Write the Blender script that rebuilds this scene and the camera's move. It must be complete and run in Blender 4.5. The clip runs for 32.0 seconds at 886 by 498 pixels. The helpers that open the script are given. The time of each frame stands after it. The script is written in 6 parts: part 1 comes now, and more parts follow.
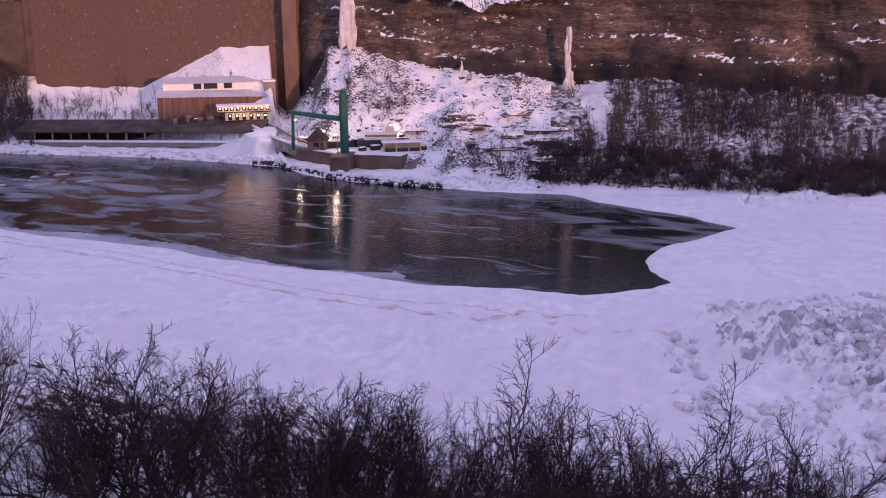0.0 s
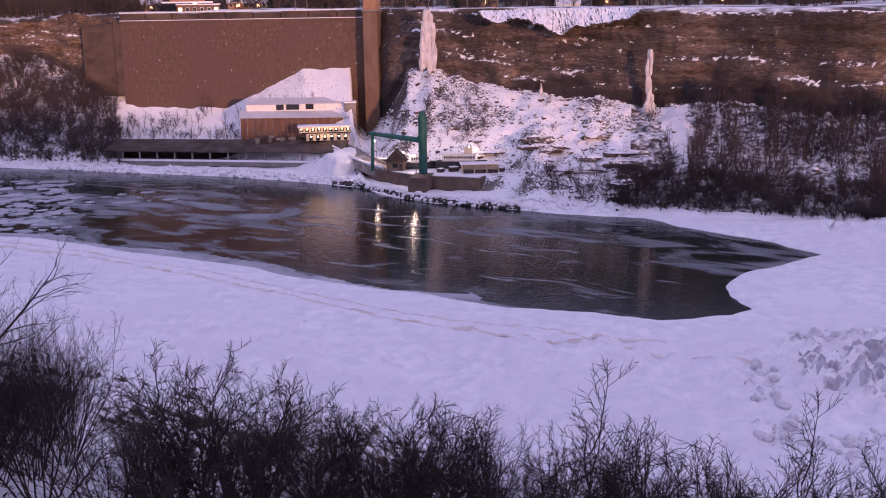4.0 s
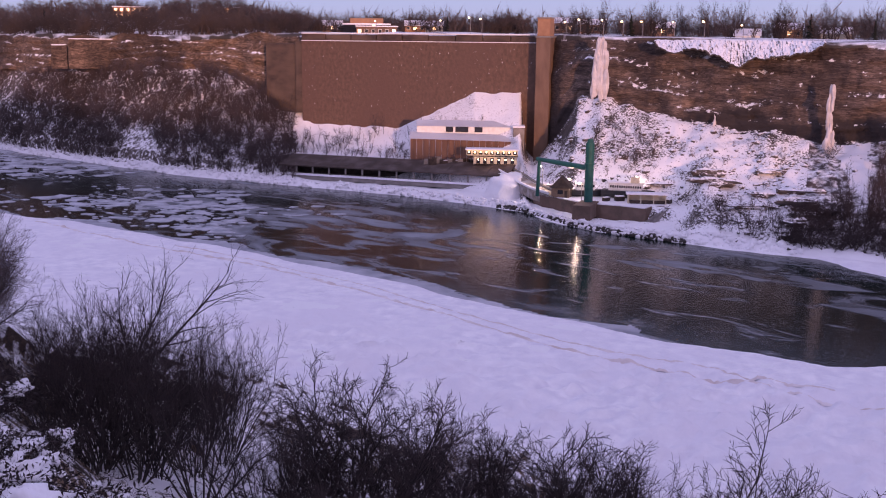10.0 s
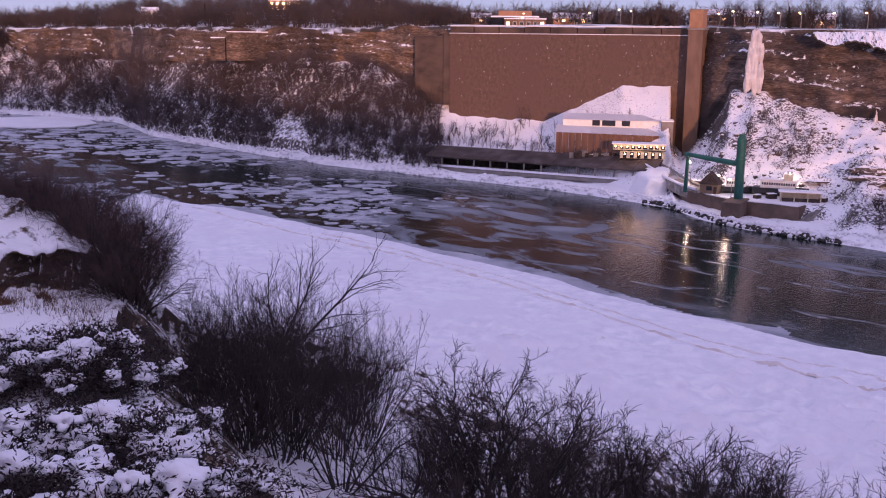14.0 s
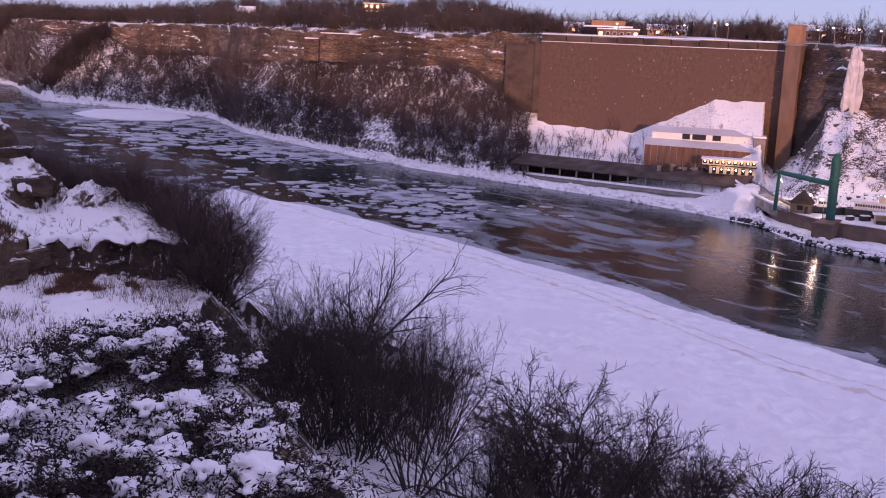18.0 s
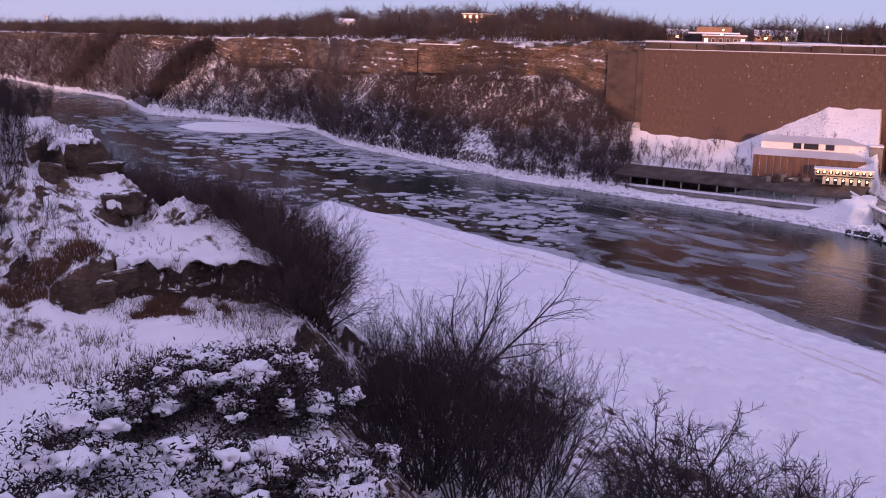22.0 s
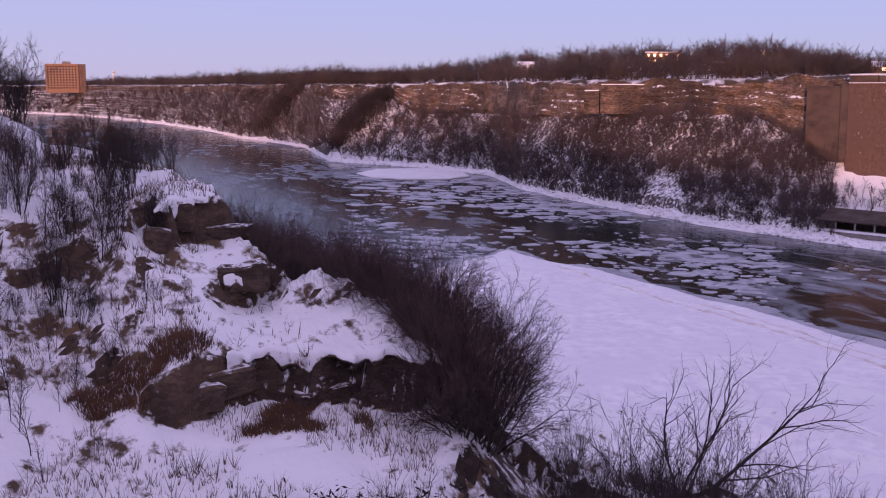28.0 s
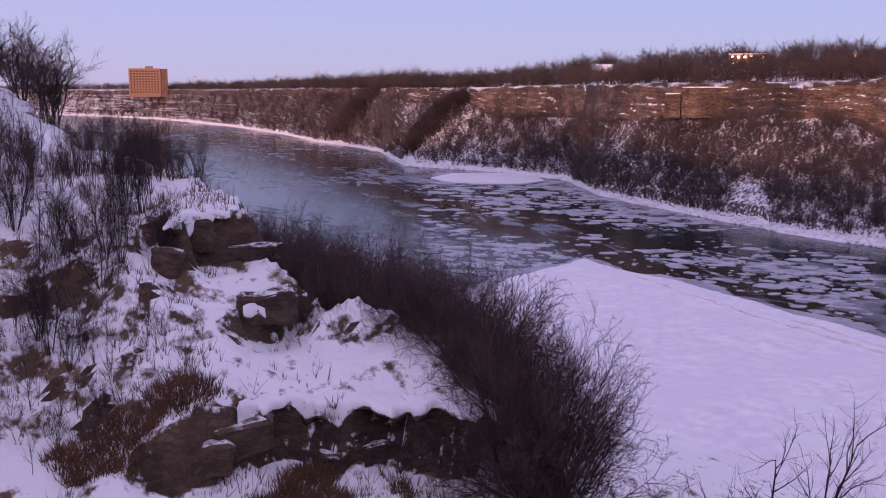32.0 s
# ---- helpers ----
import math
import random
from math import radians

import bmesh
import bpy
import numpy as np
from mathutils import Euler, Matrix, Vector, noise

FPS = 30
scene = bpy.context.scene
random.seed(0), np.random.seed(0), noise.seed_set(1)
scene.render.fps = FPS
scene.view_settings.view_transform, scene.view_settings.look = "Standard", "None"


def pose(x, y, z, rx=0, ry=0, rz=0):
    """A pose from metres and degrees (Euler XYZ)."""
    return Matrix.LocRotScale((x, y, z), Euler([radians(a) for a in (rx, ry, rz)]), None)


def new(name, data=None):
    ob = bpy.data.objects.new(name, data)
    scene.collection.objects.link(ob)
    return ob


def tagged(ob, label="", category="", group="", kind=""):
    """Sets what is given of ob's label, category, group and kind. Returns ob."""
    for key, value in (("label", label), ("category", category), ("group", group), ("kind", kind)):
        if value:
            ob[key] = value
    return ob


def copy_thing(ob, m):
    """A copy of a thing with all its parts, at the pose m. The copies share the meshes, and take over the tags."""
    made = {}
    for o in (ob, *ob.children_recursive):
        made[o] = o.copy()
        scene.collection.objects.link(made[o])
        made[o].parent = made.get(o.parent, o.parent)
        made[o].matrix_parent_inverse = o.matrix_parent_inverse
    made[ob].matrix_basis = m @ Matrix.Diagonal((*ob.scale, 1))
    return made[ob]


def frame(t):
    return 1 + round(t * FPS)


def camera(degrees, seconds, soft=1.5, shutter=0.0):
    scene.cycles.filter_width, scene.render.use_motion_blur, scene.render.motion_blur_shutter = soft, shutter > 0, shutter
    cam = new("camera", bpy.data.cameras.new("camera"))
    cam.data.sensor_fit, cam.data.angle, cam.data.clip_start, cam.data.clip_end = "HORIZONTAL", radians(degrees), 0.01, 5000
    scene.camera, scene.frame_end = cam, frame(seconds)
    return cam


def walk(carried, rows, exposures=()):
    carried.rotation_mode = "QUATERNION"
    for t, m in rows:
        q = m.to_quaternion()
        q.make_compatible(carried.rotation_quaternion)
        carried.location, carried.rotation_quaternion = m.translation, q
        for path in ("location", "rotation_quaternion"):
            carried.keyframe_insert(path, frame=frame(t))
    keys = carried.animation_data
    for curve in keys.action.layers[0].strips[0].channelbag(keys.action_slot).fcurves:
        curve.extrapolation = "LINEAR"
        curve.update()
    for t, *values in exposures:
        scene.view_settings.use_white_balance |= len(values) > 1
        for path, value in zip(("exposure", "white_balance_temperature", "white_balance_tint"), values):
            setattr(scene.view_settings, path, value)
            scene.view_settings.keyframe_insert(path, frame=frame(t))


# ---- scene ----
cam = camera(44.85, 32.0, soft=1.05)
ROWS = [
    (0.0, 0.00, 0.00, 50.00, 76.54, 0.87, 7.28),
    (0.5, 0.00, 0.00, 50.00, 76.80, 0.91, 8.14),
    (1.0, 0.00, 0.00, 50.00, 77.05, 0.79, 8.93),
    (1.5, 0.00, 0.00, 50.00, 77.27, 0.71, 9.58),
    (2.0, 0.00, 0.00, 50.00, 77.42, 0.65, 10.08),
    (2.5, 0.00, 0.00, 50.00, 77.54, 0.68, 10.45),
    (4.5, 0.00, 0.00, 50.00, 77.83, 0.90, 12.05),
    (5.0, 0.00, 0.00, 50.00, 77.93, 0.75, 12.82),
    (5.5, 0.00, 0.00, 50.00, 78.06, 0.59, 13.58),
    (6.0, 0.00, 0.00, 50.00, 78.18, 0.56, 14.35),
    (6.5, 0.00, 0.00, 50.00, 78.31, 0.43, 15.11),
    (7.0, 0.00, 0.00, 50.00, 78.43, 0.28, 15.89),
    (7.5, 0.00, 0.00, 50.00, 78.56, 0.23, 16.65),
    (8.0, 0.00, 0.00, 50.00, 78.68, 0.08, 17.43),
    (8.5, 0.00, 0.00, 50.00, 78.81, 0.01, 18.19),
    (9.0, 0.00, 0.00, 50.00, 78.92, -0.29, 18.98),
    (9.5, 0.00, 0.00, 50.00, 79.05, -0.31, 19.69),
    (10.0, 0.00, 0.00, 50.00, 79.10, -0.62, 20.53),
    (10.5, 0.00, 0.00, 50.00, 79.14, -0.59, 21.48),
    (11.0, 0.00, 0.00, 50.00, 79.10, -0.67, 22.52),
    (11.5, 0.00, 0.00, 50.00, 79.02, -0.59, 23.53),
    (12.0, 0.00, 0.00, 50.00, 78.89, -0.50, 24.47),
    (12.5, 0.00, 0.00, 50.00, 78.76, -0.41, 25.49),
    (13.0, 0.00, 0.00, 50.00, 78.70, -0.28, 26.48),
    (13.5, 0.00, 0.00, 50.00, 78.64, -0.41, 27.45),
    (14.0, 0.00, 0.00, 50.00, 78.64, -0.56, 28.27),
    (14.5, 0.00, 0.00, 50.00, 78.62, -0.80, 29.05),
    (16.5, 0.00, 0.00, 50.00, 78.68, -1.64, 31.31),
    (17.0, 0.00, 0.00, 50.00, 78.72, -1.91, 31.90),
    (17.5, 0.00, 0.00, 50.00, 78.77, -2.15, 32.51),
    (18.0, 0.00, 0.00, 50.00, 78.84, -2.33, 33.07),
    (18.5, 0.00, 0.00, 50.00, 78.92, -2.38, 33.70),
    (19.0, 0.00, 0.00, 50.00, 78.95, -2.45, 34.28),
    (19.5, 0.00, 0.00, 50.00, 78.99, -2.52, 34.83),
    (20.0, 0.00, 0.00, 50.00, 79.00, -2.51, 35.35),
    (20.5, 0.00, 0.00, 50.00, 79.02, -2.48, 35.81),
    (21.0, 0.00, 0.00, 50.00, 78.99, -2.31, 36.31),
    (21.5, -0.89, 1.23, 49.95, 79.04, -1.94, 37.03),
    (22.0, -3.95, 4.31, 49.57, 79.23, -1.55, 38.18),
    (22.5, -7.92, 8.40, 49.22, 79.53, -1.17, 39.85),
    (23.0, -11.48, 12.15, 48.95, 79.92, -0.77, 41.70),
    (23.5, -14.49, 15.24, 48.78, 80.55, -0.37, 43.50),
    (24.0, -15.53, 16.51, 48.74, 81.01, 0.01, 44.60),
    (24.5, -15.98, 16.82, 48.73, 81.09, 0.03, 45.05),
    (25.0, -15.84, 16.74, 48.77, 81.07, 0.04, 45.53),
    (25.5, -15.87, 16.73, 48.79, 81.07, 0.03, 46.01),
    (26.0, -16.00, 16.81, 48.77, 81.13, 0.04, 46.49),
    (26.5, -15.84, 16.84, 48.74, 81.23, 0.02, 47.00),
    (28.5, -15.87, 16.94, 48.58, 81.43, -0.02, 47.57),
    (29.0, -15.81, 16.95, 48.59, 81.33, -0.02, 47.32),
    (29.5, -15.61, 16.88, 48.65, 81.17, -0.03, 47.14),
    (30.0, -16.72, 17.92, 48.54, 81.21, -0.01, 47.51),
    (30.5, -18.56, 19.79, 48.42, 81.35, -0.00, 48.63),
    (31.0, -20.51, 21.69, 48.33, 81.54, 0.01, 49.95),
    (31.5, -21.72, 23.02, 48.26, 81.66, 0.03, 51.03),
    (32.0, -22.45, 23.77, 48.19, 81.64, 0.04, 51.63),
]
EXPOSURE = 2.06
walk(cam, [(t, pose(x, y, z, rx, ry, rz)) for t, x, y, z, rx, ry, rz in ROWS],
     exposures=[(0.0, EXPOSURE, 7050, 47), (11.0, EXPOSURE, 7050, 47), (16.0, EXPOSURE + 0.08, 7100, 47), (21.0, EXPOSURE + 0.08, 7150, 48), (24.0, EXPOSURE + 0.04, 7350, 52), (32.0, EXPOSURE + 0.04, 7350, 52)])

# ---- light: a clear evening, the sun almost down behind the near rim ----
SUN_EL, SUN_TO = 4.0, 34.0          # elevation, and the bearing (left of ahead) towards which the light goes
world = bpy.data.worlds.new("evening_sky")
scene.world = world
world.use_nodes = True
wn = world.node_tree.nodes
sky = wn.new("ShaderNodeTexSky")
sky.sky_type, sky.sun_disc = "NISHITA", False
sky.sun_elevation = radians(SUN_EL)
sky.sun_rotation = radians(180 - SUN_TO)
sky.altitude, sky.air_density, sky.dust_density, sky.ozone_density = 180, 1.0, 0.0, 5.0
wn["Background"].inputs["Strength"].default_value = 0.15
veil = wn.new("ShaderNodeMix")           # thin high cloud evens out the evening sky
veil.data_type = "RGBA"
veil.inputs[0].default_value = 0.88
glow = wn.new("ShaderNodeTexGradient")   # brighter and warmer on the sunset side than across from it
glow.texture_mapping.rotation = (0, 0, radians(90 - SUN_TO))
glow.texture_mapping.scale = (0.5, 0.5, 0.5)
glow.texture_mapping.translation = (0.5, 0.5, 0.5)
tone = wn.new("ShaderNodeMix")
tone.data_type = "RGBA"
tone.inputs[6].default_value, tone.inputs[7].default_value = (0.53, 0.715, 1.14, 1), (0.99, 1.02, 1.37, 1)
world.node_tree.links.new(glow.outputs["Fac"], tone.inputs[0])
world.node_tree.links.new(tone.outputs[2], veil.inputs[7])
world.node_tree.links.new(sky.outputs[0], veil.inputs[6])
world.node_tree.links.new(veil.outputs[2], wn["Background"].inputs["Color"])
sun = new("sun", bpy.data.lights.new("sun", "SUN"))
sun.data.energy, sun.data.angle, sun.data.color = 0.58, radians(1.5), (1.0, 0.62, 0.36)
way = Vector((-math.sin(radians(SUN_TO)), math.cos(radians(SUN_TO)), -math.tan(radians(SUN_EL))))
sun.matrix_world = Matrix.Translation((0, -300, 200)) @ way.to_track_quat("-Z", "Y").to_matrix().to_4x4()


# ---- materials ----
def mat(name, c1, c2=None, scale=1.0, rough=0.8, bump=0.0, bump_scale=None, metal=0.0, c3=None, scale3=0.1, stretch=(1, 1, 1),
        detail=6.0, lo=0.35, hi=0.65, obj_random=0.0, spec=0.3):
    m = bpy.data.materials.new(name)
    m.use_nodes = True
    nt = m.node_tree
    b = nt.nodes["Principled BSDF"]
    b.inputs["Roughness"].default_value, b.inputs["Metallic"].default_value = rough, metal
    b.inputs["Specular IOR Level"].default_value = spec
    co = nt.nodes.new("ShaderNodeNewGeometry")
    mp = nt.nodes.new("ShaderNodeMapping")
    mp.inputs["Scale"].default_value = stretch
    nt.links.new(co.outputs["Position"], mp.inputs["Vector"])

    def tex(s, lo_, hi_):
        n = nt.nodes.new("ShaderNodeTexNoise")
        n.inputs["Scale"].default_value, n.inputs["Detail"].default_value = s, detail
        nt.links.new(mp.outputs[0], n.inputs["Vector"])
        r = nt.nodes.new("ShaderNodeMapRange")
        r.inputs["From Min"].default_value, r.inputs["From Max"].default_value = lo_, hi_
        nt.links.new(n.outputs["Fac"], r.inputs["Value"])
        return n, r.outputs[0]

    def mix(f, a, c):
        x = nt.nodes.new("ShaderNodeMix")
        x.data_type = "RGBA"
        if hasattr(f, "links"):
            nt.links.new(f, x.inputs[0])
        else:
            x.inputs[0].default_value = f
        for sock, v in ((x.inputs[6], a), (x.inputs[7], c)):
            if hasattr(v, "links"):
                nt.links.new(v, sock)
            else:
                sock.default_value = (*v, 1)
        return x.outputs[2]

    col = c1
    if c2:
        _, f = tex(scale, lo, hi)
        col = mix(f, c1, c2)
    if c3:
        _, f = tex(scale3, 0.42, 0.66)
        col = mix(f, col, c3)
    if obj_random:
        oi = nt.nodes.new("ShaderNodeObjectInfo")
        hs = nt.nodes.new("ShaderNodeHueSaturation")
        r = nt.nodes.new("ShaderNodeMapRange")
        r.inputs["To Min"].default_value, r.inputs["To Max"].default_value = 1 - obj_random, 1 + obj_random
        nt.links.new(oi.outputs["Random"], r.inputs["Value"])
        nt.links.new(r.outputs[0], hs.inputs["Value"])
        if hasattr(col, "links"):
            nt.links.new(col, hs.inputs["Color"])
        else:
            hs.inputs["Color"].default_value = (*col, 1)
        col = hs.outputs[0]
    if hasattr(col, "links"):
        nt.links.new(col, b.inputs["Base Color"])
    else:
        b.inputs["Base Color"].default_value = (*col, 1)
    if bump:
        n, f = tex(bump_scale or scale * 3, 0, 1)
        bp = nt.nodes.new("ShaderNodeBump")
        bp.inputs["Strength"].default_value, bp.inputs["Distance"].default_value = min(bump, 1.0), 0.15 * max(bump, 1.0)
        nt.links.new(f, bp.inputs["Height"])
        nt.links.new(bp.outputs[0], b.inputs["Normal"])
    return m


def snow_over(m, thresh=0.62, soft=0.12, scale=0.25, amount=0.35, snow=(0.88, 0.88, 0.90), patch=0.0, patch_scale=0.07):
    """Lays snow on the faces of a material that look upwards, broken up by noise."""
    nt = m.node_tree
    b = nt.nodes["Principled BSDF"]
    src = b.inputs["Base Color"].links[0].from_socket if b.inputs["Base Color"].links else None
    g = nt.nodes.new("ShaderNodeNewGeometry")
    sp = nt.nodes.new("ShaderNodeSeparateXYZ")
    nt.links.new(g.outputs["Normal"], sp.inputs[0])
    n = nt.nodes.new("ShaderNodeTexNoise")
    n.inputs["Scale"].default_value, n.inputs["Detail"].default_value = scale, 9.0
    n.inputs["Roughness"].default_value = 0.65
    nt.links.new(g.outputs["Position"], n.inputs["Vector"])
    ad = nt.nodes.new("ShaderNodeMath")
    ad.operation = "MULTIPLY_ADD"
    nt.links.new(n.outputs["Fac"], ad.inputs[0])
    ad.inputs[1].default_value = amount * 2
    nt.links.new(sp.outputs["Z"], ad.inputs[2])
    r = nt.nodes.new("ShaderNodeMapRange")
    r.inputs["From Min"].default_value, r.inputs["From Max"].default_value = thresh + amount - soft, thresh + amount + soft
    if patch:
        n2 = nt.nodes.new("ShaderNodeTexNoise")
        n2.inputs["Scale"].default_value, n2.inputs["Detail"].default_value, n2.inputs["Distortion"].default_value = patch_scale, 4.0, 0.8
        nt.links.new(g.outputs["Position"], n2.inputs["Vector"])
        pm = nt.nodes.new("ShaderNodeMath")
        pm.operation = "MULTIPLY_ADD"
        nt.links.new(n2.outputs["Fac"], pm.inputs[0])
        pm.inputs[1].default_value = patch
        nt.links.new(ad.outputs[0], pm.inputs[2])
        r.inputs["From Min"].default_value += patch / 2
        r.inputs["From Max"].default_value += patch / 2
        nt.links.new(pm.outputs[0], r.inputs["Value"])
    else:
        nt.links.new(ad.outputs[0], r.inputs["Value"])
    x = nt.nodes.new("ShaderNodeMix")
    x.data_type = "RGBA"
    nt.links.new(r.outputs[0], x.inputs[0])
    if src:
        nt.links.new(src, x.inputs[6])
    else:
        x.inputs[6].default_value = b.inputs["Base Color"].default_value
    x.inputs[7].default_value = (*snow, 1)
    nt.links.new(x.outputs[2], b.inputs["Base Color"])
    return m


SNOW = mat("snow", (0.91, 0.91, 0.93), (0.82, 0.82, 0.86), 0.08, 0.75, 0.6, 1.5, c3=(0.85, 0.83, 0.85), scale3=0.02)
# the darker bluish mottle puts the shading of small lumps into the snow colour
SHELF = mat("shelf_snow", (0.94, 0.93, 0.95), (0.79, 0.78, 0.84), 0.42, 0.7, 3.5, 0.6, c3=(0.84, 0.82, 0.87), scale3=0.05, detail=9.0)
JUMBLE = snow_over(mat("jumbled_ice", (0.60, 0.59, 0.64), (0.34, 0.33, 0.37), 0.8, 0.6, 1.0, 2.4, detail=9.0), 0.60, 0.16, 0.55, 0.9)
JAMICE = mat("jam_block_ice", (0.92, 0.91, 0.93), (0.70, 0.69, 0.73), 0.9, 0.55, 0.8, 2.4, obj_random=0.15)
TALUS = snow_over(mat("talus_ground", (0.12, 0.095, 0.085), (0.065, 0.05, 0.045), 0.3, 0.9, 1.0, 1.2), 0.72, 0.20, 0.8, 1.6)
# darker, less snowy copy of the talus: shade under the right-hand woods put into colour
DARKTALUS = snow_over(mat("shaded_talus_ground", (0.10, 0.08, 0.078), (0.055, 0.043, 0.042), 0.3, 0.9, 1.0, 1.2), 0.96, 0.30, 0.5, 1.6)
SNOWBANK = snow_over(mat("bank_under_snow", (0.16, 0.12, 0.11), (0.08, 0.06, 0.055), 0.4, 0.9, 0.6, 1.2), 0.40, 0.20, 1.8, 1.1, patch=0.8)
LIPSNOW = snow_over(mat("snow_with_dead_grass", (0.15, 0.095, 0.065), (0.07, 0.048, 0.038), 1.4, 0.9, 0.8, 3.0), -0.15, 0.14, 1.5, 1.0)
SCREE = snow_over(mat("scree", (0.11, 0.09, 0.08), (0.06, 0.05, 0.045), 0.4, 0.9, 1.0, 1.2), 0.62, 0.14, 1.6, 1.5, patch=2.6)
BOULDER = snow_over(mat("boulder_rock", (0.12, 0.10, 0.09), (0.065, 0.055, 0.05), 0.5, 0.9, 0.6, 1.5), 0.55, 0.15, 1.6, 0.9)


def rock_face(name, bed, dark, shale, shale_to, block=(0.32, 0.32, 0.62), split=1.0):
    """Bedded rock: thin beds, blocks split by upright cracks, and dark shale below a height."""
    m = bpy.data.materials.new(name)
    m.use_nodes = True
    nt = m.node_tree
    b = nt.nodes["Principled BSDF"]
    b.inputs["Roughness"].default_value, b.inputs["Specular IOR Level"].default_value = 0.9, 0.2
    geo = nt.nodes.new("ShaderNodeNewGeometry")

    def scaled(sx, sy, sz):
        mp = nt.nodes.new("ShaderNodeMapping")
        mp.inputs["Scale"].default_value = (sx, sy, sz)
        nt.links.new(geo.outputs["Position"], mp.inputs["Vector"])
        return mp.outputs[0]

    def noise_of(vec, scale, detail, lo, hi):
        n = nt.nodes.new("ShaderNodeTexNoise")
        n.inputs["Scale"].default_value, n.inputs["Detail"].default_value, n.inputs["Roughness"].default_value = scale, detail, 0.62
        nt.links.new(vec, n.inputs["Vector"])
        r = nt.nodes.new("ShaderNodeMapRange")
        r.inputs["From Min"].default_value, r.inputs["From Max"].default_value = lo, hi
        nt.links.new(n.outputs["Fac"], r.inputs["Value"])
        return r.outputs[0]

    def mixed(f, a, c, blend="MIX"):
        x = nt.nodes.new("ShaderNodeMix")
        x.data_type, x.blend_type = "RGBA", blend
        if hasattr(f, "links"):
            nt.links.new(f, x.inputs[0])
        else:
            x.inputs[0].default_value = f
        for sock, v in ((x.inputs[6], a), (x.inputs[7], c)):
            if hasattr(v, "links"):
                nt.links.new(v, sock)
            else:
                sock.default_value = (*v, 1)
        return x.outputs[2]

    beds = noise_of(scaled(0.07, 0.07, 0.42), 1.0, 9, 0.34, 0.64)
    stain = noise_of(scaled(0.055, 0.055, 0.03), 1.0, 7, 0.44, 0.58)
    col = mixed(beds, dark, bed)
    col = mixed(stain, col, dark)
    vo = nt.nodes.new("ShaderNodeTexVoronoi")
    nt.links.new(scaled(*block), vo.inputs["Vector"])
    bw = nt.nodes.new("ShaderNodeRGBToBW")
    nt.links.new(vo.outputs["Color"], bw.inputs[0])
    r = nt.nodes.new("ShaderNodeMapRange")
    r.inputs["From Min"].default_value, r.inputs["From Max"].default_value, r.inputs["To Min"].default_value, r.inputs["To Max"].default_value = 0.2, 0.8, 1 - 0.5 * split, 1 + 0.35 * split
    nt.links.new(bw.outputs[0], r.inputs["Value"])
    col = mixed(1.0, col, r.outputs[0], "MULTIPLY")
    ve = nt.nodes.new("ShaderNodeTexVoronoi")
    ve.feature = "DISTANCE_TO_EDGE"
    nt.links.new(scaled(*block), ve.inputs["Vector"])
    r = nt.nodes.new("ShaderNodeMapRange")
    r.inputs["From Max"].default_value, r.inputs["To Min"].default_value = 0.07, 1 - 0.7 * split
    nt.links.new(ve.outputs["Distance"], r.inputs["Value"])
    col = mixed(1.0, col, r.outputs[0], "MULTIPLY")
    sp = nt.nodes.new("ShaderNodeSeparateXYZ")
    nt.links.new(geo.outputs["Position"], sp.inputs[0])
    wv = nt.nodes.new("ShaderNodeMath")
    wv.operation = "MULTIPLY_ADD"
    wv.inputs[1].default_value = 9.0
    nt.links.new(noise_of(scaled(0.05, 0.05, 0.1), 1.0, 5, 0.3, 0.7), wv.inputs[0])
    nt.links.new(sp.outputs["Z"], wv.inputs[2])
    r = nt.nodes.new("ShaderNodeMapRange")
    r.inputs["From Min"].default_value, r.inputs["From Max"].default_value = shale_to + 2.5, shale_to + 6.0
    nt.links.new(wv.outputs[0], r.inputs["Value"])
    col = mixed(r.outputs[0], mixed(beds, shale, tuple(v * 1.7 for v in shale)), col)
    nt.links.new(col, b.inputs["Base Color"])
    bp = nt.nodes.new("ShaderNodeBump")
    bp.inputs["Strength"].default_value, bp.inputs["Distance"].default_value = 1.0, 0.5
    nt.links.new(noise_of(scaled(0.7, 0.7, 1.8), 1.0, 7, 0.0, 1.0), bp.inputs["Height"])
    nt.links.new(bp.outputs[0], b.inputs["Normal"])
    return m


CLIFF = snow_over(rock_face("tan_limestone", (0.305, 0.205, 0.148), (0.105, 0.073, 0.058), (0.06, 0.046, 0.042), 34, (0.16, 0.16, 0.62), 0.85), 0.86, 0.10, 0.5, 1.6)
# darker, greyer variant of the tan rock, used at bearings below 15.4
CLIFF_GREY = snow_over(rock_face("dark_limestone", (0.235, 0.165, 0.130), (0.070, 0.052, 0.047), (0.034, 0.027, 0.026), 29, (0.13, 0.13, 0.75), 0.75), 0.86, 0.10, 0.5, 1.6)
BARE_ROCK = snow_over(rock_face("bare_ledge_limestone", (0.165, 0.108, 0.076), (0.060, 0.041, 0.033), (0.05, 0.035, 0.03), 20, (0.5, 0.5, 0.9), 0.5), 0.97, 0.10, 1.6, 0.7)
LEDGE_ROCK = snow_over(rock_face("ledge_limestone", (0.165, 0.105, 0.070), (0.060, 0.041, 0.032), (0.05, 0.035, 0.03), 20, (0.5, 0.5, 0.9), 0.5), 0.80, 0.08, 1.2, 0.9)
PLATEAU = snow_over(mat("plateau_ground", (0.09, 0.07, 0.055), (0.05, 0.042, 0.035), 0.05, 0.9, 0.5), 0.92, 0.2, 0.06, 1.5)
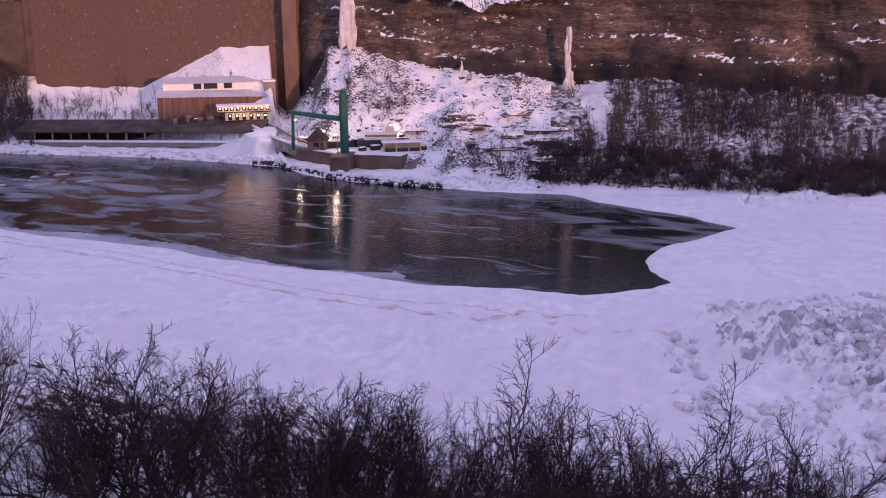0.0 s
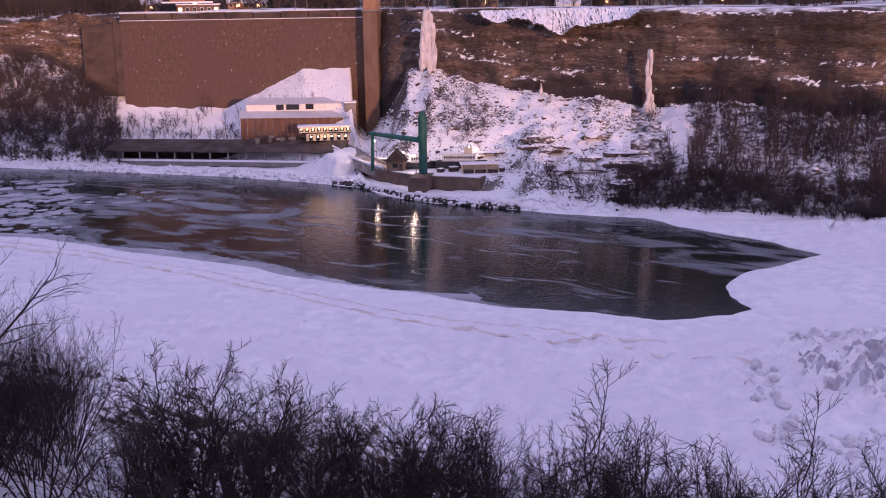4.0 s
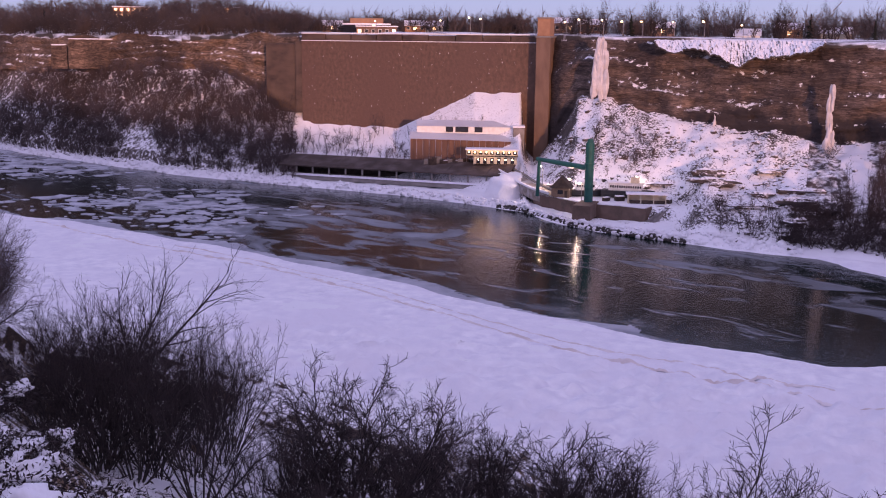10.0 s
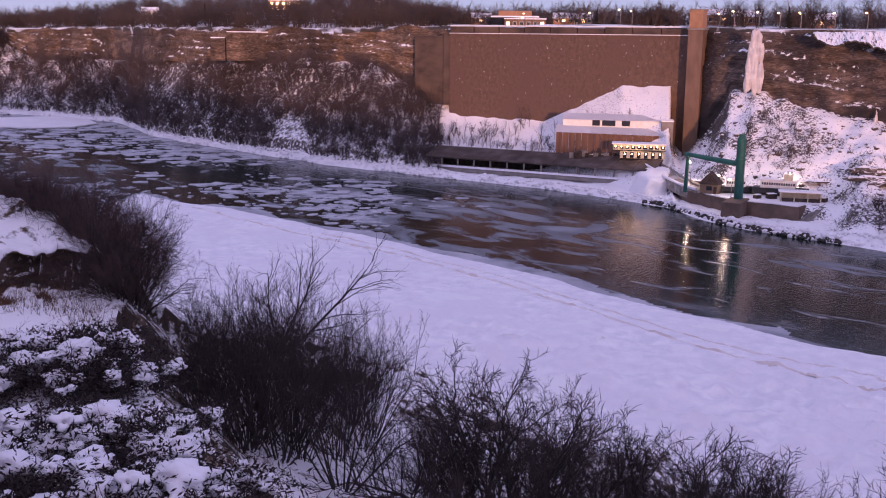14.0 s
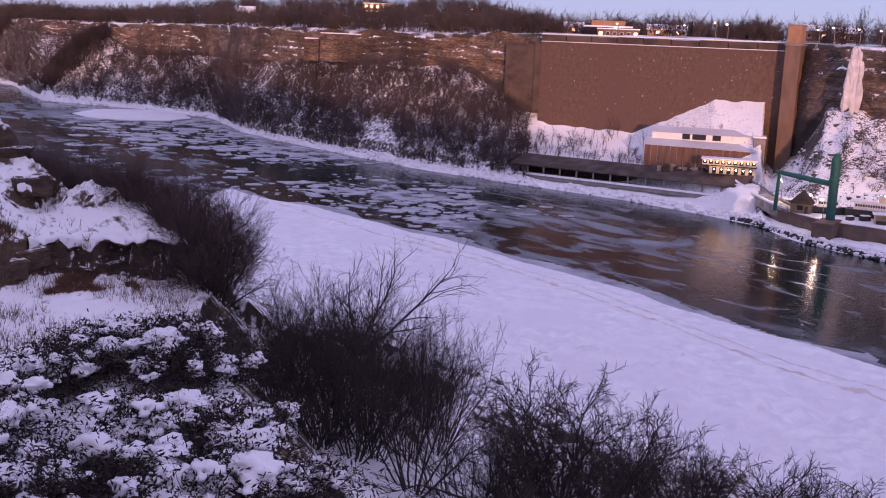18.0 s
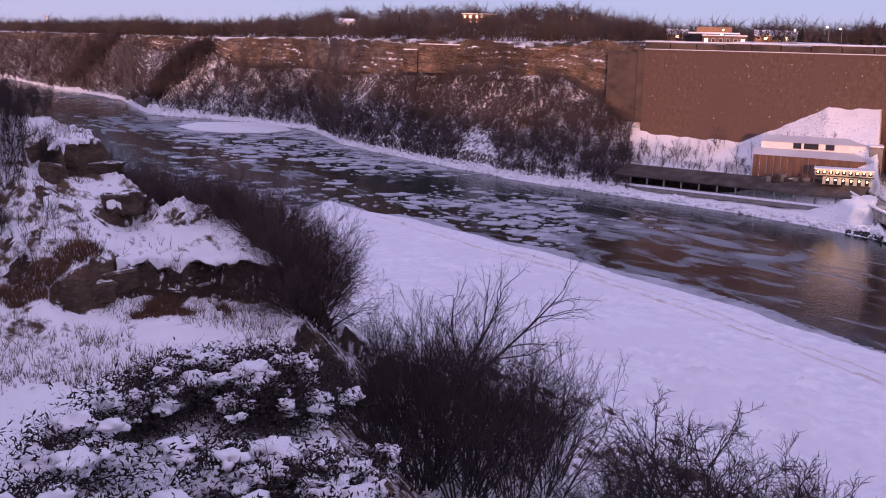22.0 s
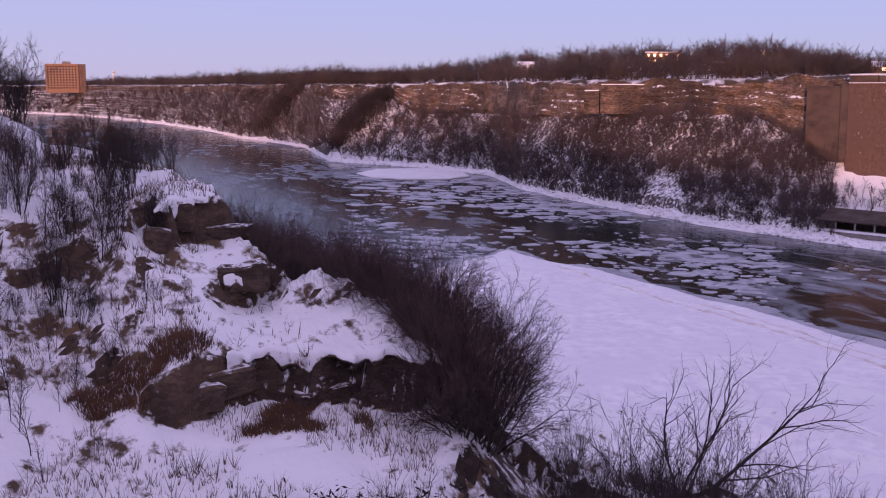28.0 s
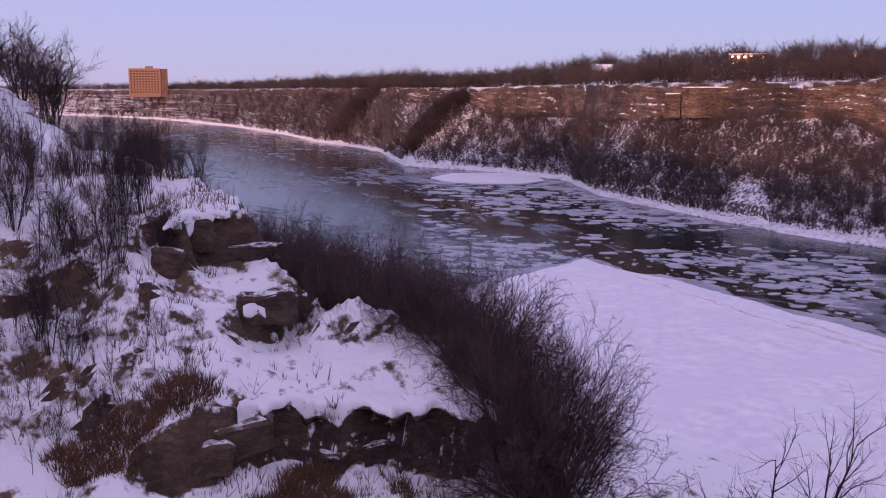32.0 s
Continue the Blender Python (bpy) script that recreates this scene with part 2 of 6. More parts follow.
NEAR = snow_over(mat("bank_ground", (0.115, 0.075, 0.05), (0.05, 0.036, 0.028), 0.6, 0.95, 1.0, 2.5, c3=(0.17, 0.105, 0.06), scale3=0.3), 0.71, 0.10, 0.9, 0.9)
WALLSTONE = mat("wall_stone", (0.172, 0.103, 0.075), (0.104, 0.064, 0.050), 0.9, 0.9, 1.0, 1.5, c3=(0.135, 0.080, 0.062), scale3=0.045, stretch=(1, 1, 0.75), detail=11.0, lo=0.3, hi=0.7)
OLDWALL = mat("old_wall_stone", (0.112, 0.075, 0.058), (0.058, 0.041, 0.035), 0.22, 0.9, 1.0, 1.2, c3=(0.14, 0.095, 0.07), scale3=0.06, stretch=(1, 1, 1.8), detail=10.0)
TOWERSTONE = mat("tower_stone", (0.215, 0.135, 0.098), (0.15, 0.095, 0.07), 0.3, 0.9, 0.8, 1.2, stretch=(1, 1, 0.35))
BARK = mat("bark", (0.055, 0.042, 0.039), (0.03, 0.024, 0.023), 3.0, 0.95, 0.0, obj_random=0.25)
TWIG = mat("twig_bark", (0.055, 0.038, 0.037), (0.03, 0.022, 0.022), 1.0, 0.95, 0.0, obj_random=0.3)
FARWOOD = mat("far_wood_bark", (0.135, 0.100, 0.098), (0.070, 0.053, 0.054), 0.05, 0.95, 0.0)
FARTOP = mat("rim_wood_bark", (0.115, 0.082, 0.070), (0.058, 0.043, 0.040), 0.04, 0.95, 0.0)
FLOE = mat("floe_ice", (0.56, 0.58, 0.64), (0.30, 0.32, 0.36), 0.22, 0.5, 0.5, 0.9)
GREYICE = mat("grey_margin_ice", (0.36, 0.37, 0.42), (0.20, 0.22, 0.25), 0.25, 0.45, 0.4, 0.8, c3=(0.48, 0.49, 0.54), scale3=0.08)
GREEN = mat("green_paint", (0.012, 0.115, 0.098), (0.01, 0.085, 0.075), 0.6, 0.45, 0.2)
PLANK = mat("dark_timber", (0.075, 0.055, 0.045), (0.04, 0.03, 0.027), 0.9, 0.85, 0.4)
CONCRETE = mat("concrete", (0.28, 0.25, 0.23), (0.20, 0.18, 0.165), 0.5, 0.9, 0.4)
QUAY = mat("quay_sheet_piling", (0.19, 0.125, 0.095), (0.12, 0.085, 0.065), 0.4, 0.85, 0.6, c3=(0.16, 0.10, 0.075), scale3=0.15)
CREAM = mat("cream_paint", (0.62, 0.56, 0.42), (0.52, 0.46, 0.34), 0.8, 0.6)
WHITE = mat("white_paint", (0.78, 0.77, 0.74), (0.68, 0.66, 0.62), 0.7, 0.5)
RUST = mat("rusty_sheet", (0.22, 0.115, 0.075), (0.13, 0.072, 0.052), 0.35, 0.8, 0.4, stretch=(2.5, 2.5, 0.3))
DARK = mat("dark_glass", (0.02, 0.02, 0.025), None, rough=0.15, spec=0.6)
BRICK = mat("orange_brick", (0.40, 0.22, 0.13), (0.32, 0.17, 0.10), 0.5, 0.85)
HULL = mat("dark_hull", (0.03, 0.035, 0.04), (0.05, 0.045, 0.04), 0.6, 0.5)
STEEL = mat("galvanised_steel", (0.25, 0.25, 0.26), (0.18, 0.18, 0.19), 2.0, 0.5, metal=0.6)
ICEBLUE = mat("hanging_ice", (0.66, 0.62, 0.62), (0.50, 0.46, 0.45), 0.5, 0.5, 0.8, 1.0)
RUSTGRASS = mat("rust_brown_grass", (0.21, 0.10, 0.055), (0.11, 0.055, 0.036), 0.8, 0.95, obj_random=0.2)
REDTWIG = mat("reddish_twig", (0.120, 0.074, 0.066), (0.062, 0.040, 0.038), 0.7, 0.95, obj_random=0.3)
FARDARK = mat("dark_far_bark", (0.085, 0.062, 0.062), (0.05, 0.037, 0.038), 0.06, 0.95)
TANICE = mat("dirty_tan_ice", (0.66, 0.56, 0.52), (0.82, 0.77, 0.76), 0.3, 0.7, 0.6, 1.5)
DRYGRASS = mat("dry_grass", (0.22, 0.135, 0.09), (0.10, 0.062, 0.045), 0.6, 0.95, obj_random=0.25)
LEAF = mat("withered_leaf", (0.04, 0.026, 0.025), (0.02, 0.014, 0.014), 2.0, 0.9)


def lamp_mat(name, col, power):
    m = bpy.data.materials.new(name)
    m.use_nodes = True
    b = m.node_tree.nodes["Principled BSDF"]
    b.inputs["Base Color"].default_value = (*col, 1)
    b.inputs["Emission Color"].default_value = (*col, 1)
    b.inputs["Emission Strength"].default_value = power
    return m


GLOW_WARM = lamp_mat("warm_lamp", (1.0, 0.70, 0.34), 3.2)
GLOW_WHITE = lamp_mat("white_lamp", (1.0, 0.93, 0.76), 9.0)
GLOW_ORANGE = lamp_mat("sodium_lamp", (1.0, 0.42, 0.12), 9.0)
GLOW_WINDOW = lamp_mat("lit_window", (1.0, 0.62, 0.28), 1.6)

# water: dark and glossy, with a broken skin of grey slush drifting in streaks
WATER = bpy.data.materials.new("river_water")
WATER.use_nodes = True
nt = WATER.node_tree
b = nt.nodes["Principled BSDF"]
b.inputs["Roughness"].default_value, b.inputs["IOR"].default_value, b.inputs["Specular IOR Level"].default_value = 0.06, 1.33, 0.2
geo = nt.nodes.new("ShaderNodeNewGeometry")
mp = nt.nodes.new("ShaderNodeMapping")
mr = nt.nodes.new("ShaderNodeMapping")
mr.inputs["Rotation"].default_value = (0, 0, radians(19))
nt.links.new(geo.outputs["Position"], mr.inputs["Vector"])
mp.inputs["Scale"].default_value = (0.42, 1.0, 1.0)
nt.links.new(mr.outputs[0], mp.inputs["Vector"])
n1, n2, n3 = (nt.nodes.new("ShaderNodeTexNoise") for _ in range(3))
for n, s, d in ((n1, 0.11, 10.0), (n2, 0.017, 4.0), (n3, 1.6, 4.0)):
    n.inputs["Scale"].default_value, n.inputs["Detail"].default_value = s, d
    nt.links.new(mp.outputs[0], n.inputs["Vector"])
n1.inputs["Distortion"].default_value = 1.3
ad = nt.nodes.new("ShaderNodeMath")
ad.operation = "MULTIPLY_ADD"
ad.inputs[1].default_value = 1.0
nt.links.new(n2.outputs["Fac"], ad.inputs[0])
nt.links.new(n1.outputs["Fac"], ad.inputs[2])
rg = nt.nodes.new("ShaderNodeMapRange")
rg.inputs["From Min"].default_value, rg.inputs["From Max"].default_value = 1.02, 1.26
nt.links.new(ad.outputs[0], rg.inputs["Value"])
mx = nt.nodes.new("ShaderNodeMix")
mx.data_type = "RGBA"
mx.inputs[6].default_value, mx.inputs[7].default_value = (0.008, 0.017, 0.015, 1), (0.28, 0.30, 0.33, 1)
nt.links.new(rg.outputs[0], mx.inputs[0])
nt.links.new(mx.outputs[2], b.inputs["Base Color"])
rr = nt.nodes.new("ShaderNodeMapRange")
rr.inputs["To Min"].default_value, rr.inputs["To Max"].default_value = 0.07, 0.7
nt.links.new(rg.outputs[0], rr.inputs["Value"])
nt.links.new(rr.outputs[0], b.inputs["Roughness"])
bp = nt.nodes.new("ShaderNodeBump")
bp.inputs["Strength"].default_value, bp.inputs["Distance"].default_value = 0.25, 0.2
nt.links.new(n3.outputs["Fac"], bp.inputs["Height"])
nt.links.new(bp.outputs[0], b.inputs["Normal"])


# ---- building blocks ----
def mesh(name, verts, faces, materials, smooth=False, indices=None):
    me = bpy.data.meshes.new(name)
    if isinstance(verts, np.ndarray):
        verts = verts.tolist()
    if isinstance(faces, np.ndarray):
        faces = faces.tolist()
    me.from_pydata(verts, [], faces)
    for m in (materials if isinstance(materials, (list, tuple)) else [materials]):
        me.materials.append(m)
    if indices is not None:
        me.polygons.foreach_set("material_index", indices)
    if smooth:
        me.polygons.foreach_set("use_smooth", [True] * len(me.polygons))
    me.update()
    return me


def part(name, bm, material, parent, label="", smooth=False):
    """One mesh object under a thing or under a part."""
    if isinstance(bm, bpy.types.Mesh):
        me = bm
    else:
        me = bpy.data.meshes.new(name)
        bm.to_mesh(me)
        bm.free()
        me.materials.append(material)
    if smooth:
        me.polygons.foreach_set("use_smooth", [True] * len(me.polygons))
    ob = new(name, me)
    ob.parent = parent
    if label:
        tagged(ob, label)
    return ob


def thing(name, label, category, group="", kind="", at=None):
    ob = new(name)
    ob.empty_display_size = 0.5
    if at is not None:
        ob.matrix_world = at
    return tagged(ob, label, category, group, kind)


def box(x0, x1, y0, y1, z0, z1, bevel=0.0, bm=None):
    bm = bm or bmesh.new()
    r = bmesh.ops.create_cube(bm, size=1.0, matrix=Matrix.Translation(((x0 + x1) / 2, (y0 + y1) / 2, (z0 + z1) / 2)) @ Matrix.Diagonal((x1 - x0, y1 - y0, z1 - z0, 1)))
    if bevel:
        ed = {e for v in r["verts"] for e in v.link_edges}
        bmesh.ops.bevel(bm, geom=list(ed), offset=bevel, segments=2, affect="EDGES", profile=0.5)
    return bm


def tube(p0, p1, r0, r1=None, n=10, bm=None):
    bm = bm or bmesh.new()
    p0, p1 = Vector(p0), Vector(p1)
    d = p1 - p0
    m = Matrix.Translation((p0 + p1) / 2) @ d.to_track_quat("Z", "Y").to_matrix().to_4x4()
    bmesh.ops.create_cone(bm, cap_ends=True, segments=n, radius1=r0, radius2=r0 if r1 is None else r1, depth=d.length, matrix=m)
    return bm


def extrude_poly(pts, z0, z1, bevel=0.0):
    bm = bmesh.new()
    lo = [bm.verts.new((x, y, z0)) for x, y in pts]
    hi = [bm.verts.new((x, y, z1)) for x, y in pts]
    bm.faces.new(hi)
    bm.faces.new(lo[::-1])
    for i in range(len(pts)):
        j = (i + 1) % len(pts)
        bm.faces.new((lo[i], lo[j], hi[j], hi[i]))
    bmesh.ops.recalc_face_normals(bm, faces=bm.faces)
    if bevel:
        bmesh.ops.bevel(bm, geom=[e for e in bm.edges if all(v.co.z == z1 for v in e.verts)], offset=bevel, segments=2, affect="EDGES")
    return bm


NOISE_TABLES = {}


def noise_table(key):
    if key not in NOISE_TABLES:
        NOISE_TABLES[key] = np.random.RandomState(key).rand(256, 256) * 2 - 1
    return NOISE_TABLES[key]


def fbm(x, y, scale, seed=0, octaves=4):
    """Smooth value noise on arrays, about -1 to 1."""
    out, amp, tot = np.zeros(np.broadcast(x, y).shape), 1.0, 0.0
    for o in range(octaves):
        tab = noise_table(seed * 17 + o)
        u, v = np.asarray(x) / scale * 2 ** o + 31.7 * o, np.asarray(y) / scale * 2 ** o + 11.3 * o
        i, j = np.floor(u).astype(int), np.floor(v).astype(int)
        a, c = u - i, v - j
        a, c = a * a * (3 - 2 * a), c * c * (3 - 2 * c)
        i, j = i % 256, j % 256
        i1, j1 = (i + 1) % 256, (j + 1) % 256
        out = out + amp * ((tab[i, j] * (1 - a) + tab[i1, j] * a) * (1 - c) + (tab[i, j1] * (1 - a) + tab[i1, j1] * a) * c)
        tot += amp
        amp *= 0.5
    return out / tot * 1.6


def grid_faces(ni, nj):
    i, j = np.meshgrid(np.arange(ni - 1), np.arange(nj - 1), indexing="ij")
    a = (i * nj + j).ravel()
    return np.stack([a, a + nj, a + nj + 1, a + 1], 1)


def step(x, a, c):
    t = np.clip((np.asarray(x, float) - a) / (c - a), 0, 1)
    return t * t * (3 - 2 * t)


def fast_mesh(name, V, T, materials, mat_index=None):
    """A triangle mesh from arrays."""
    me = bpy.data.meshes.new(name)
    V, T = np.asarray(V, np.float32), np.asarray(T, np.int32)
    me.vertices.add(len(V))
    me.vertices.foreach_set("co", V.ravel())
    me.loops.add(T.size)
    me.loops.foreach_set("vertex_index", T.ravel())
    me.polygons.add(len(T))
    me.polygons.foreach_set("loop_start", np.arange(len(T), dtype=np.int32) * 3)
    for m in (materials if isinstance(materials, (list, tuple)) else [materials]):
        me.materials.append(m)
    if mat_index is not None:
        me.polygons.foreach_set("material_index", np.asarray(mat_index, np.int32))
    me.update(calc_edges=True)
    return me


def polar(az, d):
    a = np.radians(az)
    return -np.sin(a) * d, np.cos(a) * d


# ---- the far bank: shore, talus, cliff and plateau, by bearing from the lookout ----
# bearing, distance of the shore, of the cliff's foot, height of the foot, height of the rim
FAR = np.array([
    (-100, 420, 480, 20, 50), (-60, 300, 360, 20, 50), (-32, 265, 325, 20, 50), (-15, 262, 318, 19, 49.5), (-8, 262, 322, 21, 49.5),
    (-2, 264, 332, 23, 50), (2, 270, 338, 22.5, 50), (5.3, 274, 345, 24, 50.3), (9.9, 283, 358, 28.5, 51), (12.2, 291, 366, 33, 51.3)])
FAR = np.vstack([FAR, [
    (13.4, 297, 372, 31, 51.3), (14.4, 304, 380, 16, 51.5), (15.7, 316, 398, 9, 51.5), (16.1, 321, 399, 13, 51.7), (16.4, 323, 400, 33.7, 51.7),
    (18.8, 334, 405, 33.7, 51.8), (23, 354, 420, 20.6, 52), (27.6, 373, 434, 21, 52), (29.2, 381, 443, 26, 51.8), (32, 398, 456, 38, 51.3)]])
FAR = np.vstack([FAR, [
    (34.8, 417, 470, 39, 51), (38, 452, 497, 35, 50.3), (41.3, 498, 545, 34, 50.3), (43.5, 542, 590, 33, 50), (45, 619, 672, 32, 50),
    (48.3, 676, 730, 32, 49.8), (50.6, 700, 770, 39.5, 49.6), (53.2, 735, 830, 41, 49.6), (53.9, 802, 880, 41, 49.5), (54.6, 903, 960, 42, 49.5)]])
FAR = np.vstack([FAR, [(57.9, 1077, 1150, 43, 49.5), (61.7, 1476, 1560, 43, 49.5), (66, 1970, 2060, 43, 49.5), (75, 2800, 2900, 43, 49.5), (85, 3300, 3400, 43, 49.5)]])


def far_line(az):
    return [np.interp(az, FAR[:, 0], FAR[:, k]) for k in (1, 2, 3, 4)]


def talus_z(az, d):
    """Height of the far bank between shore and cliff."""
    ds, df, zf, zr = far_line(az)
    w, wf = d - ds, df - ds
    f = np.clip(w / wf, 0, 1)
    z = 2.2 + (zf - 2.2) * (0.55 * f + 0.45 * f ** 1.6)
    dock = step(az, 6.6, 7.8) * (1 - step(az, 15.6, 16.2))
    zd = 1.3 + 3.7 * step(w, 19, 24) + (zf - 5.0) * np.clip((w - 38) / (wf - 38), 0, 1) ** 0.8
    z = z * (1 - dock) + zd * dock
    terr = step(az, 16.0, 16.4) * (1 - step(az, 27.5, 30))
    zt = 1.6 + 6.2 * step(w, 18, 26) + (zf - 7.8) * np.clip((w - 44) / (wf - 44), 0, 1) ** 0.8
    z = z * (1 - terr) + zt * terr
    z = np.where(w < 6, np.minimum(z, 0.25 + 2.0 * step(w, -0.5, 3.5)), z)
    for a0, a1, h in ((50.3, 53.3, 8.0), (54.9, 56.9, 9.0), (46.0, 48.2, 3.5)):   # wooded spurs running down to the river
        z = z + h * np.exp(-((az - (a1 + (a0 - a1) * f)) / 0.55) ** 2) * step(f, 0.02, 0.25) * (1 - 0.6 * step(f, 0.7, 1))
    rough = step(w, 1, 8) * (1 - 0.85 * dock * (w < 38)) * (1 - 0.8 * terr)
    x, y = polar(az, d)
    return z + rough * (1.5 * fbm(x, y, 22, 3) + 0.7 * fbm(x, y, 5, 4, 3)) + 0.35 * fbm(x, y, 3.5, 5, 2) * (w > 0)


HILL = 11.5
azs = np.concatenate([np.arange(-100, -22, 2.0), np.arange(-22, 62, 0.12), np.arange(62, 85.1, 0.8)])
ds, df, zf, zr = far_line(azs)
sx, sy = polar(azs, ds)
ds = ds + 2.2 * fbm(sx, sy, 18, 1, 4)
rowsD, rowsZ, rowM = [], [], []
for w, z in ((-30, -3.0), (-6, -1.2), (-1.5, -0.4)):
    rowsD.append(ds + w)
    rowsZ.append(np.full_like(ds, z))
for f in np.concatenate([np.array([0, 0.7, 1.5, 2.6, 4, 6, 8]) / 60, np.linspace(0.155, 1, 58)]):
    d = ds + f * (df - ds)
    rowsD.append(d)
    rowsZ.append(talus_z(azs, d))
n_talus = len(rowsD)
foot_z = rowsZ[-1]
zone_wall = step(azs, 15.2, 15.5) * (1 - step(azs, 27.8, 28.0))
cx, cy = polar(azs, df)
for k in np.linspace(0.03, 1, 30):
    kk = k + 0.02 * fbm(cx + cy, np.full_like(cx, 3.0), 30, 13, 3)
    bench = 0.22 * kk + 0.78 * np.floor(kk * 6) / 6
    setback = 7.5 * bench + (1.1 + 1.5 * step(azs, 28, 31)) * fbm(cx + cy, np.full_like(cx, k * 10), 9, 7, 4) + 1.5 * fbm(cx + cy, np.full_like(cx, np.floor(k * 6) * 9.0), 9, 14, 3) + 3.0 * fbm(cx - cy, np.full_like(cx, k * 3), 45, 8, 2)
    setback = setback + 1.5 * np.round(2.4 * fbm(cx + cy, np.full_like(cx, np.floor(k * 7) * 5.0), 11, 15, 2)) / 2.4
    rowsD.append(df + np.where(zone_wall > 0.5, 4.0 + k, setback + 1.0))
    rowsZ.append(foot_z + (zr - foot_z) * k + (k > 0.86) * (0.5 + 1.6 * step(azs, 28, 31)) * (k - 0.8) * 5 * fbm(cx, cy, 16, 9))
n_cliff = len(rowsD)
for w in (12, 18, 30, 55, 100, 180, 400, 900, 2000, 4200):
    d = df + w
    px, py = polar(azs, d)
    rowsD.append(d)
    hill = step(azs, 27, 32) * (1 - step(azs, 43, 52))
    rowsZ.append(zr + hill * HILL * float(step(w, 15, 170)) + 0.02 * min(w, 100) * (w < 150) + (0.8 * fbm(px, py, 40, 10) + 1.0 if w < 1000 else -2.0))
DD, ZZ = np.array(rowsD), np.array(rowsZ)
X, Y = polar(azs[None, :], DD)
V = np.stack([X, Y, ZZ], 2).reshape(-1, 3)
F4 = grid_faces(len(DD), len(azs))
T = np.concatenate([F4[:, [0, 2, 1]], F4[:, [0, 3, 2]]])
rowi = np.concatenate([F4[:, 0] // len(azs)] * 2)
mid = azs[np.concatenate([F4[:, 0] % len(azs)] * 2)]
grey = mid < 15.4
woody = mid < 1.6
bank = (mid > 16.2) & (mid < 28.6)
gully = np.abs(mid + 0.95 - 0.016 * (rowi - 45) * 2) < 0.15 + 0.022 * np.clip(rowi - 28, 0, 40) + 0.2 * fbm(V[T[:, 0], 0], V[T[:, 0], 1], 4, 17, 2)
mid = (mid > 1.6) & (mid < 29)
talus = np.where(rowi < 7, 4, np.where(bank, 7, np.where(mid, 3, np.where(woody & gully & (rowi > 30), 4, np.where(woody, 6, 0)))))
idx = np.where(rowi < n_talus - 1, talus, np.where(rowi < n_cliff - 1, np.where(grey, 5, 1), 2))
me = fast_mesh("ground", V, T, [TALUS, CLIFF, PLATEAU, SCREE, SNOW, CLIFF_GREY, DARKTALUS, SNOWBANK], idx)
tagged(new("ground", me), "far gorge bank of snowy talus, brown cliff and wooded plateau", "ground", kind="structure")

# ---- river ----
V = np.array([(-5000, -200, 0), (900, -200, 0), (900, 2500, 0), (-5000, 2500, 0)], float)
tagged(new("water", fast_mesh("water", V, [(0, 1, 2), (0, 2, 3)], WATER)), "dark green river with drifting grey slush ice", "river", kind="structure")

# ---- the snow-covered ice shelf along the near shore ----
EDGE = np.array([(-150, 80), (-215, 170), (-238, 246), (-226, 243), (-190, 236), (-145, 224), (-108, 212), (-69, 196), (-36, 183), (-18, 178),
                 (0, 175), (12, 178), (17, 184), (13, 192), (12, 200), (17, 211), (33, 230), (26, 241), (8, 253), (-8, 270),
                 (30, 300), (120, 300), (330, 200), (330, -60), (20, -60), (-40, 40)], float)


def edge_distance(x, y, poly):
    """Signed distance to a closed outline, positive inside."""
    best, inside = np.full(x.shape, 1e9), np.zeros(x.shape, bool)
    for (ax, ay), (bx, by) in zip(poly, np.roll(poly, -1, 0)):
        ex, ey = bx - ax, by - ay
        t = np.clip(((x - ax) * ex + (y - ay) * ey) / (ex * ex + ey * ey), 0, 1)
        best = np.minimum(best, np.hypot(x - ax - t * ex, y - ay - t * ey))
        if ey:
            inside ^= ((ay > y) != (by > y)) & (x < ax + (y - ay) / ey * ex)
    return np.where(inside, best, -best)


gx = np.concatenate([np.arange(-245, -60, 1.2), np.arange(-60, 62, 0.7), np.arange(62, 331, 4)])
gy = np.concatenate([np.arange(-60, 70, 6), np.arange(70, 306, 0.9)])
GX, GY = np.meshgrid(gx, gy, indexing="ij")
sd = edge_distance(GX, GY, EDGE) + 1.6 * fbm(GX, GY, 14, 21, 4)
GW = GX + 9 * fbm(GX, GY, 20, 51, 3)
rubble = step(GW, 13, 34) * (1 - step(GY, 150, 170 + 0.2 * GX)) + 0.5 * step(GX, 22, 40) * step(GY, 235, 250)
soft = step(fbm(GX, GY, 40, 22, 2), -0.35, 0.5) * (1 - step(GY, 150, 175))
Z = -0.8 + 1.55 * step(sd, -1.4, 1.6) + 0.5 * step(sd, 3, 30) + 0.55 * fbm(GX, GY, 34, 23, 3) * step(sd, 2, 20)
lump = np.abs(fbm(GX, GY, 5.5, 24, 4))
Z = Z + step(sd, 2, 12) * ((0.15 + 0.85 * soft) * fbm(GX, GY, 2.6, 25, 3) + rubble * (2.6 * lump + 2.6 * np.abs(fbm(GX, GY, 2.4, 26, 3))))
ridge = np.exp(-((sd - 20 - 4 * fbm(GX, GY, 60, 27, 2)) / 1.3) ** 2) * (GX < 10)
Z = Z + ridge * (0.12 + 0.2 * np.abs(fbm(GX, GY, 2.2, 28, 2)))
Z0 = Z
V = np.stack([GX, GY, Z], 2).reshape(-1, 3)
F4 = grid_faces(len(gx), len(gy))
F4 = F4[(sd.ravel()[F4] > -4).any(1)]
rub = ((rubble + 0.9 * fbm(GX, GY, 9, 52, 4)).ravel()[F4].mean(1) > 0.62)
